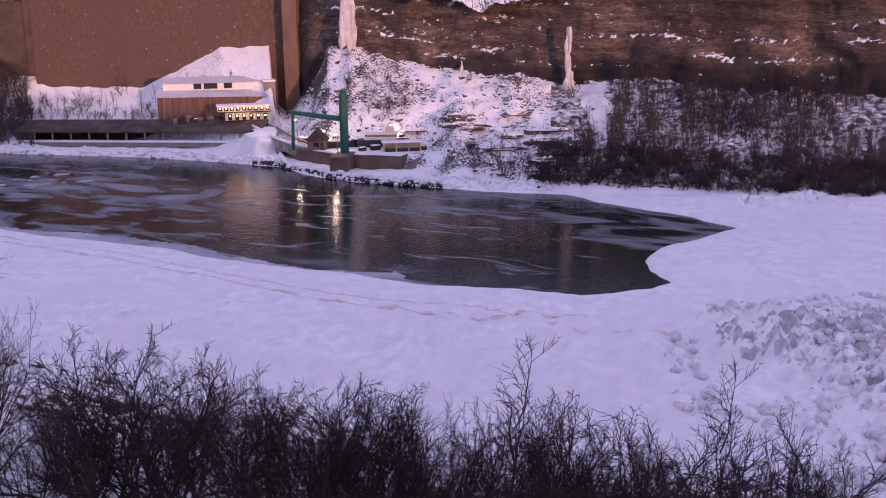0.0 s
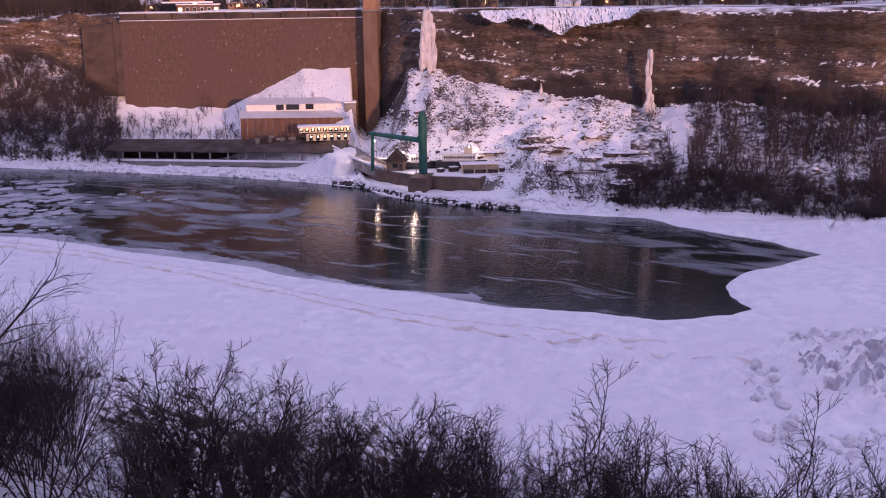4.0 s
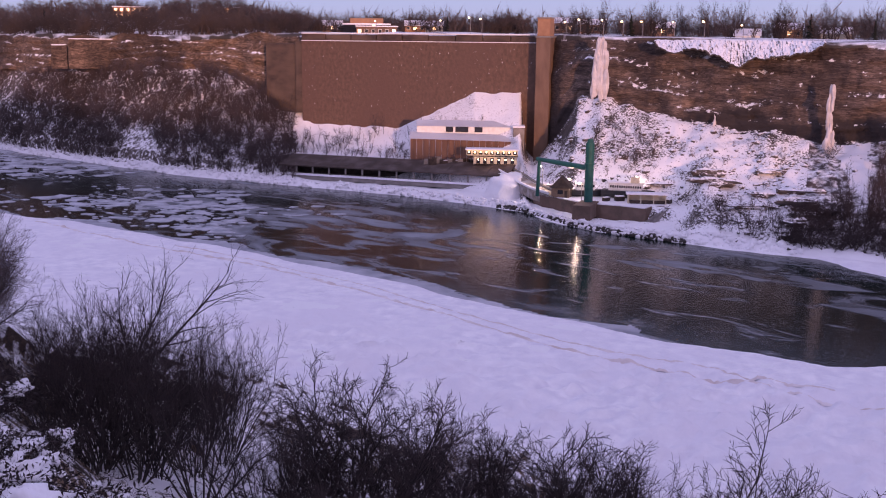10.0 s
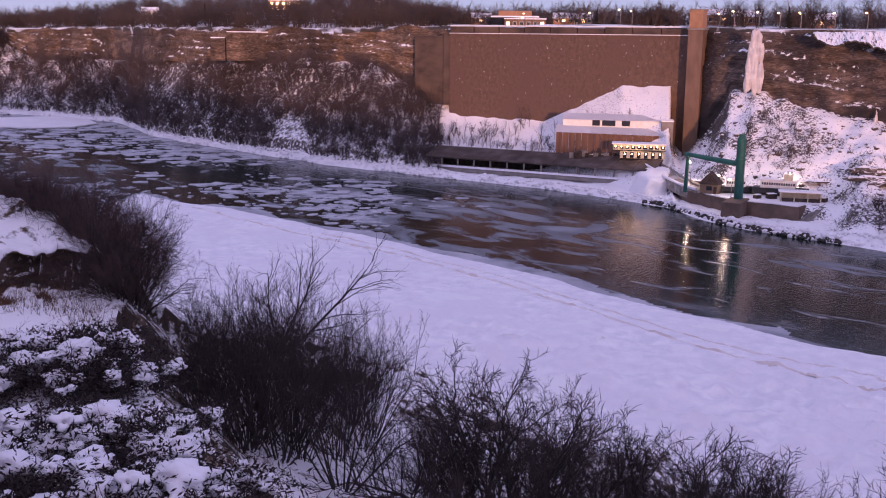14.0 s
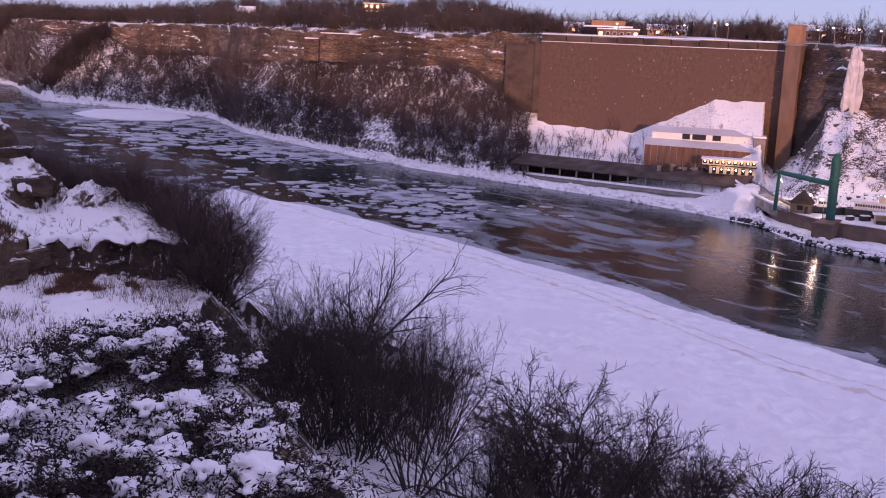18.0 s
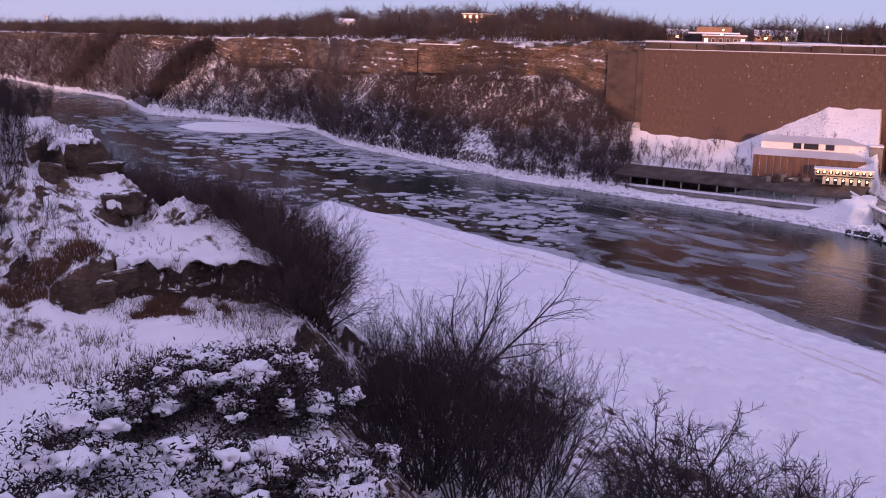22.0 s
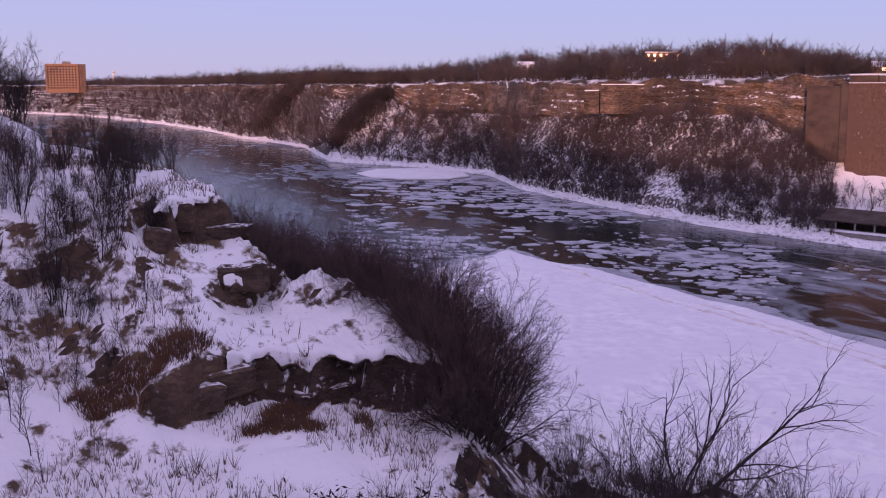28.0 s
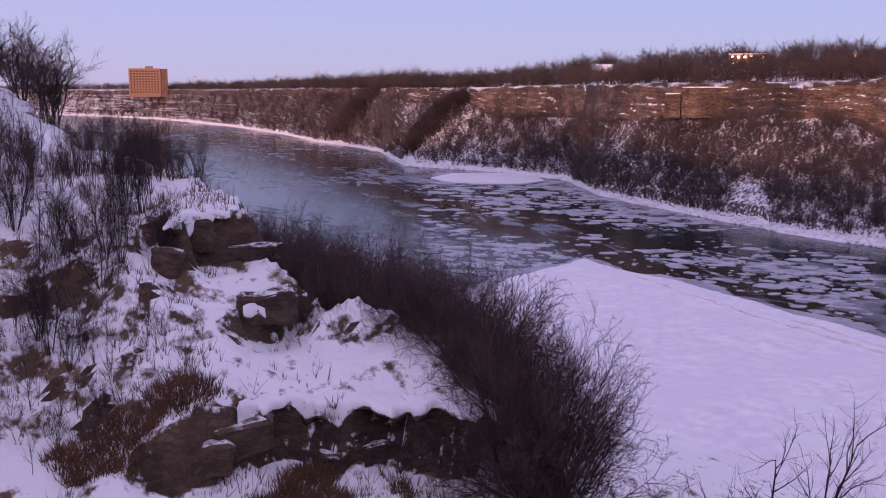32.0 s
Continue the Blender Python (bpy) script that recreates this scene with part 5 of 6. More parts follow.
# ---- drifting ice ----
def floe(rs, size):
    n = rs.randint(7, 12)
    pts = []
    for k in range(n):
        a = 6.283 * (k + 0.6 * rs.rand()) / n
        r = size * (0.45 + 0.8 * rs.rand())
        pts.append((r * math.cos(a) * 1.3, r * math.sin(a)))
    V = [(x, y, 0.16) for x, y in pts] + [(x * 1.04, y * 1.04, -0.1) for x, y in pts] + [(0, 0, 0.2)]
    T = []
    for k in range(n):
        l = (k + 1) % n
        T += [(k, l, 2 * n), (k, n + k, n + l), (k, n + l, l)]
    return np.array(V), np.array(T)


rs = np.random.RandomState(55)
VV, TT, n, singles = [], [], 0, 0
tries = 0
while tries < 9000 and len(VV) < 900:
    tries += 1
    az = -1 + 60 * rs.rand() ** 0.75
    ds_ = float(far_line(az)[0])
    d = ds_ - (ds_ - 150) * rs.rand() ** 1.0
    x, y = polar(az, d)
    if float(edge_distance(np.array(x), np.array(y), EDGE)) > -3 or d > ds_ - 4:
        continue
    dens = float(fbm(np.array(x * 0.5 + y * 0.9), np.array(y * 0.5 - x * 0.3), 38, 61, 3)) + (0.4 if 31 < az < 52 else -1.4 if az < 14 else -0.75)
    if rs.rand() > 0.18 + 0.9 * dens:
        continue
    size = 0.5 + (3.2 if 30 < az < 53 else 1.7) * rs.rand() ** 3.0 * (d / 350)
    v, t = floe(rs, size)
    a = radians(20) + rs.normal(0, 0.5)
    c, q = math.cos(a), math.sin(a)
    if size > 1.0 and singles < 300:
        ob = new("ice_floe", fast_mesh("ice_floe", v, t, FLOE))
        ob.matrix_world = Matrix.Translation((float(x), float(y), 0)) @ Matrix.Rotation(a, 4, "Z")
        tagged(ob, "flat drifting floe of grey-white river ice", "ice floe", "drifting ice floes")
        singles += 1
        continue
    VV.append(np.stack([v[:, 0] * c - v[:, 1] * q + x, v[:, 0] * q + v[:, 1] * c + y, v[:, 2]], 1))
    TT.append(t + n)
    n += len(v)
tagged(new("brash_ice", fast_mesh("brash_ice", np.concatenate(VV), np.concatenate(TT), FLOE)), "small pieces of drifting brash ice on the river", "ice", kind="stuff")
bar = extrude_poly([(-497.9, 391.1), (-515, 420), (-500, 444), (-470, 446), (-440, 425), (-436, 405), (-449.4, 388), (-471.9, 381.4)][::-1], -0.3, 0.5, 0.3)
me = bpy.data.meshes.new("ice_bar")
bar.to_mesh(me)
bar.free()
me.materials.append(SNOW)
tagged(new("ice_bar", me), "snow-covered tongue of shore ice in the far bend", "ice")

# ---- the plateau across the river: lamps, houses, towers ----
rs = np.random.RandomState(31)
for k, (az, w, h, glow) in enumerate(((20.6, 22, 6.2, 0), (19.1, 24, 7.5, 0), (18.5, 24, 7.0, 0), (14.1, 26, 6.0, 0), (13.4, 20, 6.8, 0), (12.2, 22, 6.5, 0), (11.2, 30, 6.4, 0),
                                      (10.2, 24, 6.4, 1), (8.6, 22, 6.5, 0), (7.1, 26, 6.8, 1), (24.0, 30, 6.0, 0), (5.2, 34, 6.0, 0))):
    ds_, df_, _, zr_ = (float(v) for v in far_line(az))
    pole_lamp(polar3(az, df_ + w, zr_ + 0.3), h, GLOW_ORANGE if glow else GLOW_WARM, "lit street lamp on a tall pole on the far plateau", "plateau street lamps")


def plain_house(name, label, az, w, width, depth, height, wall_mat, lit, storeys=1, gable=True, base=0.0, group="plateau houses", cat="house"):
    ds_, df_, _, zr_ = (float(v) for v in far_line(az))
    h = thing(name, label, cat, group, at=face(az, df_ + w, zr_ + base))
    part("wall", box(-width / 2, width / 2, 0, depth, -1, height, 0.03), wall_mat, h)
    if gable:
        bm = bmesh.new()
        e = width / 2 + 0.4
        vs = [bm.verts.new(p) for p in ((-e, -0.4, height), (e, -0.4, height), (e, depth + 0.4, height), (-e, depth + 0.4, height), (-e, depth / 2, height + 0.32 * depth), (e, depth / 2, height + 0.32 * depth))]
        for f in ((0, 1, 5, 4), (2, 3, 4, 5), (1, 2, 5), (3, 0, 4), (3, 2, 1, 0)):
            bm.faces.new([vs[i] for i in f])
        part("roof", bm, SNOW, h)
    else:
        part("roof", box(-width / 2 - 0.3, width / 2 + 0.3, -0.3, depth + 0.3, height, height + 0.45, 0.05), SNOW, h)
    n = max(2, int(width / 2.6))
    for s_ in range(storeys):
        for k in range(n):
            x = -width / 2 + (k + 0.5) * width / n
            z = 0.9 + s_ * height / storeys
            win = part("window", box(x - 0.75, x + 0.75, -0.08, 0.02, z, z + min(1.5, height / storeys - 1.2)), WHITE, h)
            part("pane", box(x - 0.62, x + 0.62, -0.13, -0.08, z + 0.1, z + min(1.4, height / storeys - 1.3)), GLOW_WINDOW if (k * 7 + s_ * 3) % 5 < lit else DARK, win)
    return h


plain_house("visitor_house", "low stone visitor building with a broad canopy and lit post", 24.0, 32, 17, 9, 3.4, TOWERSTONE, 1, gable=False, base=0.6)
canopy = thing("canopy", "wide snow-topped entrance canopy on a lit post", "canopy", at=face(24.4, 458, 52.6))
part("roof", box(-11, 9, -2, 4, 4.2, 4.8, 0.1), SNOW, canopy)
part("post", box(1.5, 2.6, -1.5, -0.6, 0, 4.2, 0.05), GLOW_WINDOW, canopy)
part("gable", box(-8, 6, 4, 8, 4.4, 7.0, 0.3), BRICK, canopy)
for az, w, width, height, m, lit, st in ((22.0, 70, 9, 5, BRICK, 1, 2), (21.0, 75, 8, 5, CREAM, 1, 2), (14.6, 85, 14, 7, BRICK, 2, 2), (12.8, 95, 12, 6.5, BRICK, 2, 2), (9.2, 110, 10, 6, BRICK, 2, 2),
                                         (3.0, 90, 10, 6, BRICK, 2, 2), (0.8, 80, 11, 4.5, CREAM, 3, 1), (-3, 100, 12, 6, BRICK, 2, 2), (5.0, 62, 9, 3.2, WHITE, 4, 1), (26.3, 80, 9, 5, BRICK, 1, 2)):
    plain_house("brick_house", "brick house with a snowy gable roof and lit windows", az, w, width, 8, height, m, lit, st)
plain_house("flats", "sunlit three-storey block with bright windows above the woods", 36.4, 110, 18, 10, 9, BRICK, 4, 3, gable=False, base=6.5, group="", cat="building")
plain_house("flats", "small lit block among bare trees", 31.6, 150, 14, 9, 6, BRICK, 3, 2, gable=False, base=9.5, group="", cat="building")
plain_house("white_house", "small white house above the cliff woods", 43.2, 70, 9, 7, 5, WHITE, 0, 1, base=6)

tall = thing("apartment_tower", "square orange-brick apartment tower on the skyline", "building", at=face(66.4, 2000, 44))
# sunlit front in orange brick, shaded flank in darker stone: the light is put into colour
part("wall", box(-34, 20, 0, 40, -5, 44, 0.2), BRICK, tall)
part("side_wall", box(20, 32, 2, 40, -5, 43.5, 0.2), TOWERSTONE, tall)
part("roof_house", box(-6, 8, 5, 20, 44, 48, 0.2), CONCRETE, tall)
for i in range(9):
    for k in range(10):
        part("window", box(-31 + k * 5, -28.4 + k * 5, -0.3, 0.1, 2 + i * 4.5, 4.2 + i * 4.5), DARK, tall)
for az, h in ((64.2, 34), (58.0, 40), (56.0, 30)):
    c = thing("chimney_stack", "slender white chimney stack on the horizon", "chimney", "chimney stacks", at=face(az, 2300, 46))
    part("shaft", tube((0, 0, -3), (0, 0, h), 3.2, 2.2, 12), WHITE, c)
    part("band", tube((0, 0, h - 3), (0, 0, h - 1.5), 2.5, 2.45, 12), CONCRETE, c)

# masonry and piers along the left part of the far cliff
old = thing("old_pier", "broken masonry pier standing out of the far cliff", "ruin", at=face(38.1, 497, 43))
for k, (x0, x1, z1) in enumerate(((-12, 7, 6.6), (7.3, 11, 7.4), (-19, -12.4, 4.0), (11.3, 21, 6.0))):
    part("masonry", box(x0, x1, -1.5 + 0.8 * (k % 2), 9, -6, z1, 0.3), CLIFF, old)
    part("snow_cap", box(x0 + 0.2, x1 - 0.2, -1.2 + 0.8 * (k % 2), 8, z1, z1 + 0.4, 0.1), SNOW, old)


# dark conifers among the bare trees
def conifer(seed, h):
    rs = np.random.RandomState(seed)
    w = Wood()
    w.limb([(0, 0, 0), (0, 0, h * 0.5), (0, 0, h)], [0.16, 0.1, 0])
    for k in range(150):
        z = h * (0.08 + 0.9 * (k / 150))
        a = rs.rand() * 6.283
        r = (h - z) * 0.30 * (0.6 + 0.5 * rs.rand()) + 0.15
        w.limb([(0, 0, z), (math.cos(a) * r, math.sin(a) * r, z - 0.25 * r)], [0.22, 0])
    return w.mesh("crown", CONIFER)


CONIFER = mat("conifer_needles", (0.018, 0.024, 0.02), (0.012, 0.016, 0.014), 0.6, 0.95)
rs = np.random.RandomState(37)
for k in range(22):
    az = -5 + 19 * (k + rs.rand()) / 22
    ds_, df_, _, zr_ = (float(v) for v in far_line(az))
    p = polar3(az, df_ + 40 + 45 * rs.rand(), zr_ + 0.6)
    plant("vase", k % 4, p.x, p.y, p.z, 9 + 6 * rs.rand() ** 2, 360 * rs.rand(), "tall round-crowned bare tree on the far plateau", "tree", "trees on the far plateau", 0.75)
cm = [conifer(i, 9 + i) for i in range(3)]
for k, (az, w) in enumerate(((20.3, 60), (17.6, 75), (16.6, 70), (13.0, 80), (10.8, 60), (31.2, 60), (33.0, 70), (3.6, 70), (2.0, 62), (-1, 60), (-6, 70), (40.5, 70), (47.5, 60))):
    ds_, df_, _, zr_ = (float(v) for v in far_line(az))
    up = HILL * float(step(az, 27, 32) * (1 - step(az, 43, 52)) * step(w, 15, 170))
    t = thing("conifer", "dark green conifer on the far plateau", "tree", "conifers", at=Matrix.Translation(polar3(az, df_ + w, zr_ + 0.2 + up)))
    part("crown", cm[k % 3], None, t)

# ---- the near foreground ----
def ground_at(x, y):
    return float(near_z(np.array(float(x)), np.array(float(y))))


def sq(s, q):
    return s * UX + q * NX, s * UY + q * NY


# snow-topped stone parapet beside the lookout
a0, a1 = sq(3.0, 0.55), sq(27.0, 0.55)
pd = Vector((a1[0] - a0[0], a1[1] - a0[1], 0))
pl = pd.length
pd.normalize()
par_frame = Matrix(((pd.x, -pd.y, 0, a0[0]), (pd.y, pd.x, 0, a0[1]), (0, 0, 1, 46.0), (0, 0, 0, 1)))
par = thing("parapet", "low stone parapet buried under smooth snow", "wall", kind="structure", at=par_frame)
part("masonry", box(0, pl, 0.25, 1.4, -8.5, -0.25, 0.05), TOWERSTONE, par)
bm = box(-0.2, pl + 0.2, 0.0, 1.6, -0.3, 0.05, 0.0)
bmesh.ops.bevel(bm, geom=[e for e in bm.edges if all(v.co.z > 0 for v in e.verts)], offset=0.18, segments=3, affect="EDGES")
part("snow", bm, SNOW, par, "thick smooth snow on the wall", smooth=False)


# the leaning tree whose long bough stands out over the ice
def bough_tree():
    rs = np.random.RandomState(8)
    stems, twigs = Wood(), Wood()
    base = np.array([0.0, 0.0, -0.5])
    for d, l, r in (((0.75, 0.0, 0.62), 9.5, 0.13), ((0.25, 0.1, 0.95), 7.0, 0.10), ((-0.15, -0.1, 0.97), 6.5, 0.09), ((0.5, 0.2, 0.8), 6.0, 0.08)):
        grow(rs, stems, twigs, base, np.array(d) / np.linalg.norm(d), l, r, 0, (8, 5, 2), 0.55, 0.02)
    return stems.mesh("trunk", BARK), twigs.mesh("crown", TWIG)


bx, by = polar(37.0, 82)
t = thing("leaning_tree", "bare leaning tree with one long bough over the ice", "tree", at=face(36.2, 70, ground_at(bx, by)))
st, tw = bough_tree()
part("trunk", st, None, t)
part("crown", tw, None, t)
t.matrix_basis = face(37.0, 82, 26.0) @ Matrix.Scale(1.15, 4)


for k in range(7):
    az, d = 36.4 + 2.6 * rs.rand(), 76 + 8 * rs.rand()
    x, y = polar(az, d)
    z = ground_at(x, y)
    plant("brush", k % 4, x, y, z - 0.3, max(50 + d * math.tan(radians(-15.6 - 1.6 * rs.rand())) - z, 2.5), 360 * rs.rand(), "dense dark leafless shrub round the leaning tree", "shrub", "shrubs on the near slope", 0.8)


# leafy shrubs laden with snow on the bench below the lookout
def leaf_cloud(seed, n, spread, h):
    rs = np.random.RandomState(seed)
    V, T = [], []
    for k in range(n):
        p = np.array([rs.normal(0, spread), rs.normal(0, spread), h * (0.15 + 0.75 * rs.rand())])
        a, c = rs.normal(0, 1, 3), rs.normal(0, 1, 3)
        a /= np.linalg.norm(a)
        c -= a * (a @ c)
        c /= np.linalg.norm(c)
        l = 0.022 + 0.036 * rs.rand()
        V += [p - a * l, p + c * l * 0.27, p + a * l, p - c * l * 0.27]
        i = len(V) - 4
        T += [(i, i + 1, i + 2), (i, i + 2, i + 3)]
    return fast_mesh("foliage", np.array(V), np.array(T), LEAF)


def snowy_shrub(seed):
    rs = np.random.RandomState(seed)
    ob = thing("snowy_shrub", "dark withered shrub bowed under clumps of snow", "shrub", "snow-laden shrubs")
    st, tw = make_shrub(700 + seed, 8, (6, 4), 0.9, 0.6, 0.0, 0.012)
    part("trunk", st, None, ob)
    part("crown", tw, None, ob)
    part("foliage", leaf_cloud(seed, 2300, 0.34, 0.75), None, ob)
    for k in range(10):
        a, r = 6.283 * rs.rand(), 0.58 * rs.rand() ** 0.55
        s = 0.06 + 0.19 * rs.rand() ** 1.5
        bm = ball(s, (r * math.cos(a), r * math.sin(a), 0.34 + 0.5 * rs.rand() * (1 - r)), 3, 0.6, 0.95, seed * 20 + k)
        part("snow_clump", bm, SNOW, ob, smooth=True)
    return ob


shrubs = [snowy_shrub(i) for i in range(5)]
rs = np.random.RandomState(71)
spots = []
while len(spots) < 38:
    s, q = 33 + 24 * rs.rand(), -1 + 19 * rs.rand()
    if q < 1.0:
        continue
    if q < 8 and s > 52:
        continue
    spots.append((s, q))
for k, (s, q) in enumerate(spots):
    x, y = sq(s, q)
    m = pose(x, y, ground_at(x, y) - 0.1, 0, 0, 360 * rs.rand())
    o = shrubs[k] if k < 5 else copy_thing(shrubs[k % 5], m)
    h = 2.0 + 1.5 * rs.rand()
    o.matrix_basis = m @ Matrix.Diagonal((h * 1.15, h * 1.15, h, 1))

# weeds and saplings on the bank and between the ledges
for k in range(230):
    s, q = 66 + 44 * rs.rand() ** 0.8, -12 + 17 * rs.rand()
    x, y = sq(s, q)
    plant("thin", rs.randint(3), x, y, ground_at(x, y) - 0.05, 1.4 + 2.4 * rs.rand() ** 1.5, 360 * rs.rand(), "slim leafless sapling standing in the snow", "sapling", "saplings on the bank", 0.7)
for k in range(26):
    s, q = 104 + 40 * rs.rand(), -16 + 20 * rs.rand()
    x, y = sq(s, q)
    plant("vase", rs.randint(4), x, y, ground_at(x, y) - 0.3, 3.6 + 3.0 * rs.rand(), 360 * rs.rand(), "dark leafless tree at the bend of the near rim", "tree", "trees at the bend", 0.9)
w = Wood()
s, q = 57 + 48 * rs.rand(15000), -16 + 34 * rs.rand(15000)
X, Y = sq(s, q)
ok = (fbm(X, Y, 6, 81, 3) > 0.0) & (q < np.interp(s, RIM[:, 0], RIM[:, 1])) & ~((q > 7.5) & (s > 71) & (s < 82) & (rs.rand(len(s)) < 0.85))
Z = near_z(X, Y)
for x, y, z in zip(X[ok], Y[ok], Z[ok]):
    l = 0.2 + 1.1 * rs.rand() ** 3
    for j in range(3):
        d = rs.normal(0, 0.3, 2)
        w.limb([(x + 0.1 * d[0], y + 0.1 * d[1], z - 0.05), (x + d[0] * l, y + d[1] * l, z + l * (0.6 + 0.5 * rs.rand()))], [0.016, 0])
tagged(new("dry_weeds", w.mesh("dry_weeds", DRYGRASS)), "tufts of dry brown weeds poking through the snow", "weeds", kind="stuff")

# blocks of broken ice in the jam at the upstream end of the shelf
rs = np.random.RandomState(91)
spots = []
for k in range(4200):
    x, y = 12 + 70 * rs.rand(), 92 + 88 * rs.rand()
    if float(fbm(np.array(x), np.array(y), 12, 92, 3)) + 0.02 * (x - 34) > 0.0 and y < 168 + 0.3 * (x - 20):
        spots.append((x, y, float(shelf_z(x, y)) + 0.1, 0.22 + 1.0 * rs.rand() ** 3))
spots = np.array(spots)
big = np.argsort(-spots[:, 3])[:170]
rock_things("ice_block", spots[big], "tilted dirty-white block in the river ice jam", "ice block", "ice jam blocks", JAMICE)
rock_sheet("ice_jam", np.delete(spots, big, 0), "tumbled dirty-white blocks of a river ice jam", JAMICE, "ice")


# low dirty ridges where the shelf has cracked along the shore
def pressure_ridge(name, label, x0, x1, off, size, seed):
    xs = np.arange(x0, x1, 0.5)
    ys = np.interp(xs, [-225, -180, -140, -120, -86, -57, -35, -10, 14], [238, 223, 210, 203.5, 188.5, 172.5, 164, 156.5, 153]) + off
    ys = ys + 0.9 * fbm(xs, xs * 0, 14, seed, 4)
    g = np.abs(fbm(xs, xs * 0, 3, seed + 1, 3))
    w, h = size * (0.25 + 0.9 * g), 0.10 + 0.55 * size * g
    zz = shelf_z(xs, ys)
    V = np.stack([np.stack([xs, ys + k * w, zz + e], 1) for k, e in ((-1, -0.15), (-0.2, 0.75 * h), (0.35, h), (1, -0.15))], 1).reshape(-1, 3)
    F4 = grid_faces(len(xs), 4)
    tagged(new(name, fast_mesh(name, V, np.concatenate([F4[:, [0, 1, 2]], F4[:, [0, 2, 3]]]), TANICE)), label, "ice", kind="structure")


pressure_ridge("pressure_ridge", "low dirty tan pressure ridge along a crack in the shelf", -205, 14, 0.0, 0.6, 95)
pressure_ridge("pressure_ridge", "second fainter crack ridge beside the first", -150, 2, 4.5, 0.35, 97)

# broken rock standing out of the ledges
def slab_mesh(seed):
    bm = bmesh.new()
    bmesh.ops.create_cube(bm, size=1.0)
    bmesh.ops.bevel(bm, geom=bm.edges[:], offset=0.12, segments=1, affect="EDGES")
    bmesh.ops.subdivide_edges(bm, edges=bm.edges[:], cuts=1, use_grid_fill=True)
    for v in bm.verts:
        v.co += 0.16 * noise.noise_vector(v.co * 2.1 + Vector((seed * 7, 0, 0)))
    me = bpy.data.meshes.new("rock_block")
    bm.to_mesh(me)
    bm.free()
    me.materials.append(BARE_ROCK)
    return me


slabs = [slab_mesh(i) for i in range(7)]
rs = np.random.RandomState(44)
turn = math.degrees(math.atan2(NY, NX))
for (s0, h, q0, q1), count in zip(LEDGES, (5, 2, 3)):
    for i in range(count):
        q = q0 + (min(q1, 19) - q0) * (i + rs.rand()) / count
        sc = np.arange(s0 - 4.5, s0 + 4.5, 0.1)
        x, y = sq(sc, q)
        zz = near_z(x, y)
        k = int(np.argmax(zz[6:] - zz[:-6])) + 3
        lip, low = float(zz[min(k + 6, len(zz) - 1)]), float(zz[max(k - 10, 0)])
        if lip - low < 0.6:
            continue
        l, t = 1.3 + 1.6 * rs.rand(), 0.8 + 0.7 * rs.rand()
        z = low + 0.2 + (lip - low - 0.5) * rs.rand()
        px, py = sq(float(sc[k]) + 0.55 - 0.5 * rs.rand() - 0.5 * (lip - z) / (lip - low), q)
        ob = new("rock_block", slabs[rs.randint(7)])
        ob.matrix_world = pose(px, py, z, 6 * rs.randn(), 6 * rs.randn(), turn + 16 * rs.randn()) @ Matrix.Diagonal((l, 1.3, t, 1))
        tagged(ob, "dark brown broken rock under the snowy ledge", "rock", "ledge rocks")


def lip_of(s0, q):
    """Where the ground steps up at a ledge: place along the rim, and heights above and below."""
    sc = np.arange(s0 - 4.5, s0 + 4.5, 0.1)
    zz = near_z(*sq(sc, q))
    k = int(np.argmax(zz[6:] - zz[:-6])) + 3
    return float(sc[k]), float(zz[min(k + 6, len(zz) - 1)]), float(zz[max(k - 8, 0)])


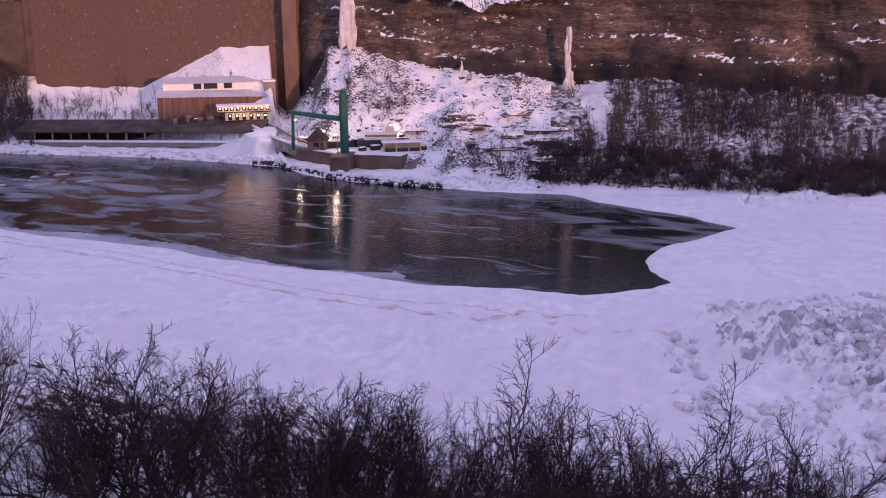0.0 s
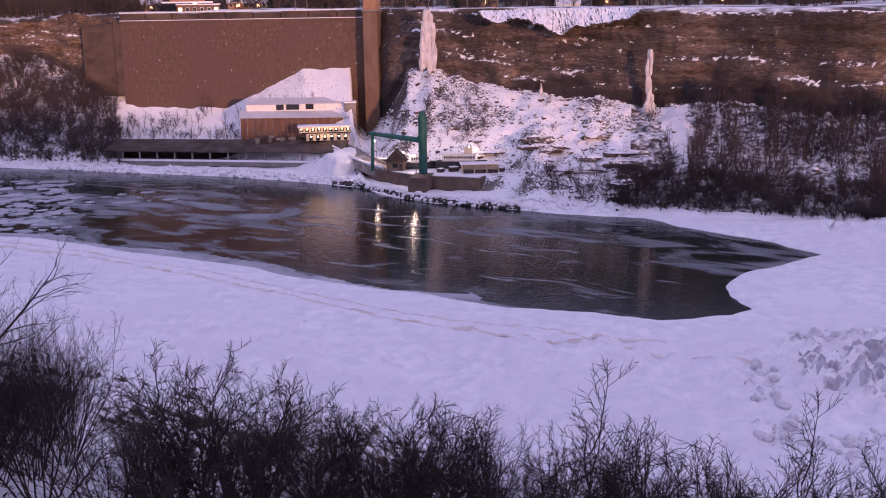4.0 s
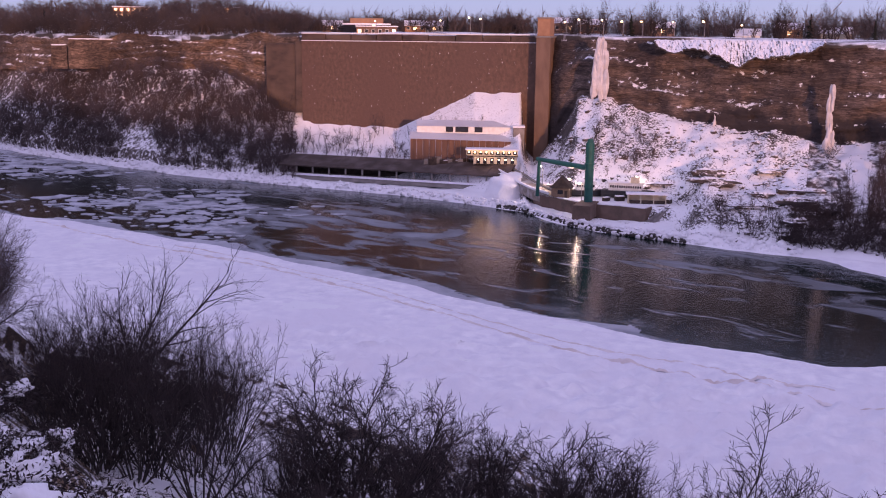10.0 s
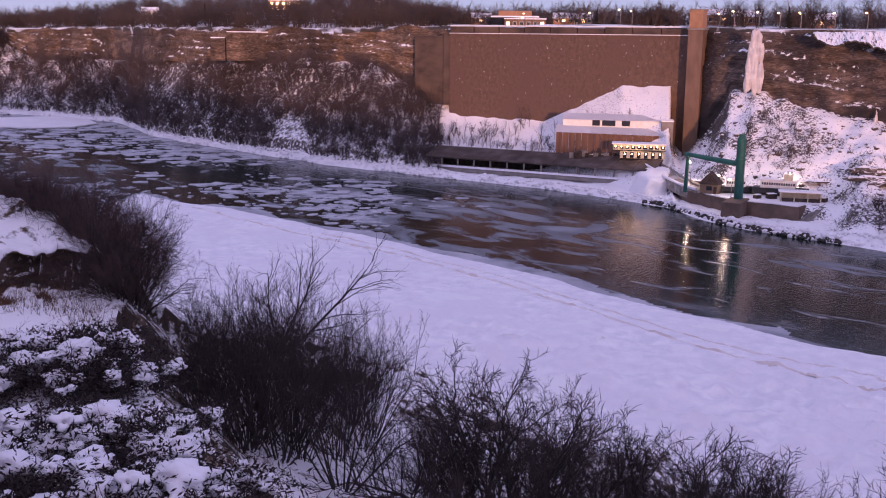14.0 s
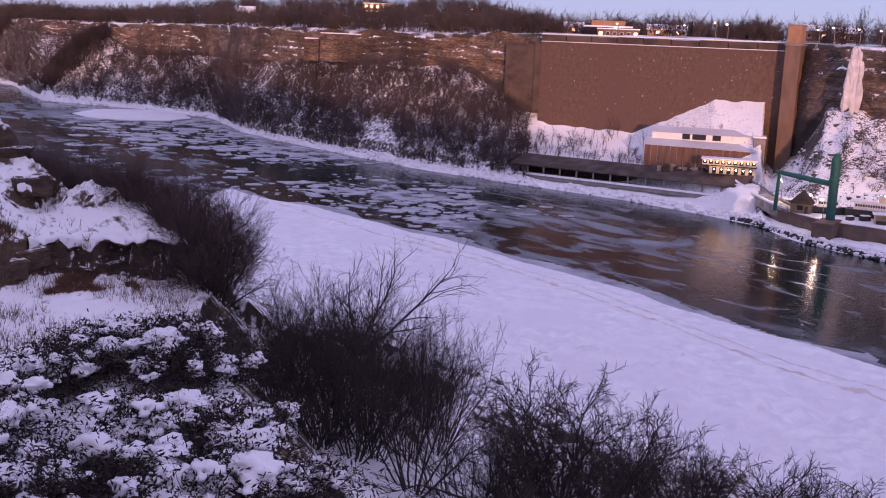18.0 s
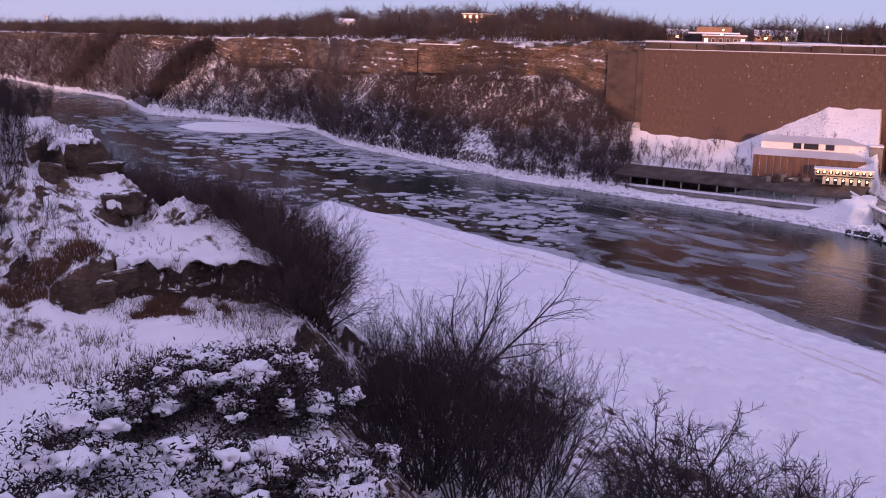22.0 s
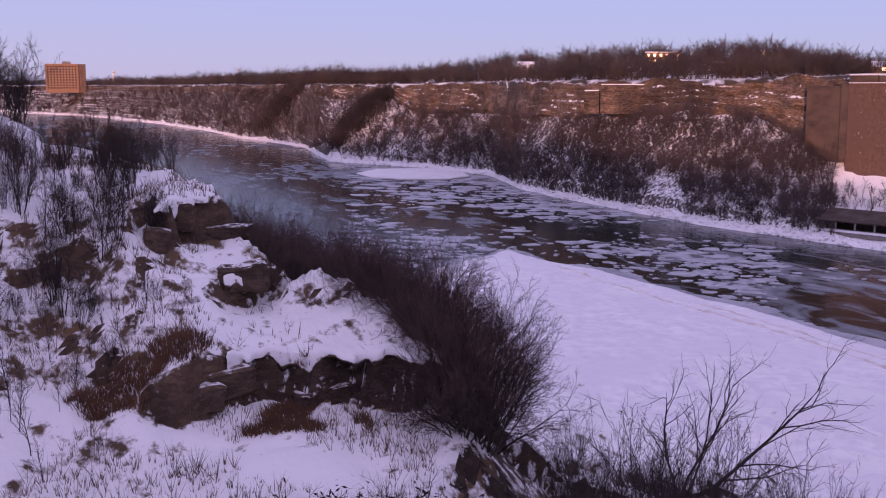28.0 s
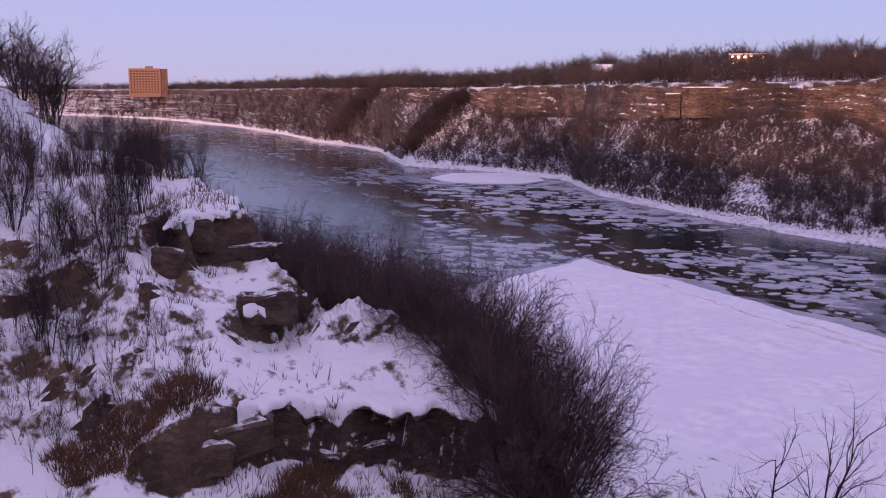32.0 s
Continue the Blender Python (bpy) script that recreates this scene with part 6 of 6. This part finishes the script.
def snow_cornice(s0, q0, q1, seed):
    """A drooping lip of snow along a ledge."""
    qs_ = np.arange(q0, q1, 0.15)
    rows_ = []
    lips = np.array([lip_of(s0, q) for q in qs_])
    ls = np.convolve(np.pad(lips[:, 0], 4, "edge"), np.ones(9) / 9, "valid")
    lz = np.convolve(np.pad(lips[:, 1], 4, "edge"), np.ones(9) / 9, "valid")
    over = np.clip(0.3 + 1.1 * fbm(qs_, qs_ * 0, 2.6, seed, 4) + 0.8 * fbm(qs_, qs_ * 0, 0.6, seed + 7, 2), 0.02, 2.2)
    droop = np.clip(0.1 + 1.0 * fbm(qs_, qs_ * 0, 0.9, seed + 1, 4) + 0.5 * fbm(qs_, qs_ * 0, 0.45, seed + 8, 2), 0.03, 1.0)
    ends = step(np.arange(len(qs_)), 0, 4) * (1 - step(np.arange(len(qs_)), len(qs_) - 5, len(qs_) - 1))
    V = []
    for i, q in enumerate(qs_):
        o, dr, e = over[i], droop[i], ends[i]
        for ds_, dz in ((4.2, -0.25), (2.4, 0.05), (1.2, 0.10 * e), (0.2, 0.10 * e), (-0.35 * o, 0.05 * e), (-0.75 * o, -0.1), (-0.85 * o, -0.25 - 0.6 * dr), (-0.55 * o, -0.3 - dr), (-0.2 * o, -0.3 - 0.5 * dr), (0.5, -0.4)):
            x, y = sq(ls[i] + ds_, q + 0.12 * noise.noise(Vector((q * 2, ds_ * 2, seed))))
            V.append((x, y, lz[i] + dz + 0.16 * noise.noise(Vector((q * 1.3, ds_ * 1.3, seed + 3)))))
    F4 = grid_faces(len(qs_), 10)
    me = fast_mesh("snow_cornice", np.array(V), np.concatenate([F4[:, [0, 1, 2]], F4[:, [0, 2, 3]]]), LIPSNOW)
    me.polygons.foreach_set("use_smooth", [True] * len(me.polygons))
    tagged(new("snow_cornice", me), "thick lip of snow drooping over a rock ledge", "snow", "snow lips on the ledges")


snow_cornice(LEDGES[0][0], 8.6, 18.5, 61)
snow_cornice(LEDGES[1][0], 8.8, 10.8, 63)
snow_cornice(LEDGES[2][0], 5.4, 8.4, 65)
for k in range(125):
    s, q = 72 + 30 * rs.rand(), -12 + 18.5 * rs.rand()
    x, y = sq(s, q)
    plant("vase", rs.randint(4), x, y, ground_at(x, y) - 0.1, 1.2 + 2.4 * rs.rand() ** 1.5, 360 * rs.rand(), "dark leafless bush on the snowy bank", "shrub", "bushes on the bank", 0.7)

# thin bare trees on the snow bank below the great wall
rs = np.random.RandomState(46)
for k in range(17):
    az = 20.2 + 8.0 * (k + rs.rand()) / 17
    ds_, df_, _, _ = (float(v) for v in far_line(az))
    d = ds_ + (0.52 + 0.34 * rs.rand()) * (df_ - ds_)
    p = polar3(az, d, float(talus_z(np.array(az), np.array(d))) - 0.3)
    plant("thin", rs.randint(3), p.x, p.y, p.z, 6 + 5 * rs.rand(), 360 * rs.rand(), "thin dark leafless tree on the snow bank below the wall", "tree", "trees below the wall", 0.8)

# rust-brown grass hanging below the ledges
w = Wood()
s, q = 68.6 + 4.4 * rs.rand(2600), 1 + 14 * rs.rand(2600)
X, Y = sq(s, q)
ok = (fbm(X, Y, 4, 83, 3) > 0.05) & (q < np.interp(s, RIM[:, 0], RIM[:, 1]) + 1.5)
Z = near_z(X, Y)
for x, y, z in zip(X[ok], Y[ok], Z[ok]):
    l = 0.3 + 0.6 * rs.rand()
    for j in range(7):
        d = rs.normal(0, 0.4, 2)
        w.limb([(x + 0.3 * d[0], y + 0.3 * d[1], z - 0.05), (x + d[0] * l, y + d[1] * l, z + l * (0.35 + 0.5 * rs.rand()))], [0.022, 0])
tagged(new("rust_grass", w.mesh("rust_grass", RUSTGRASS)), "matted rust-brown dead grass at the foot of the ledges", "grass", kind="stuff")
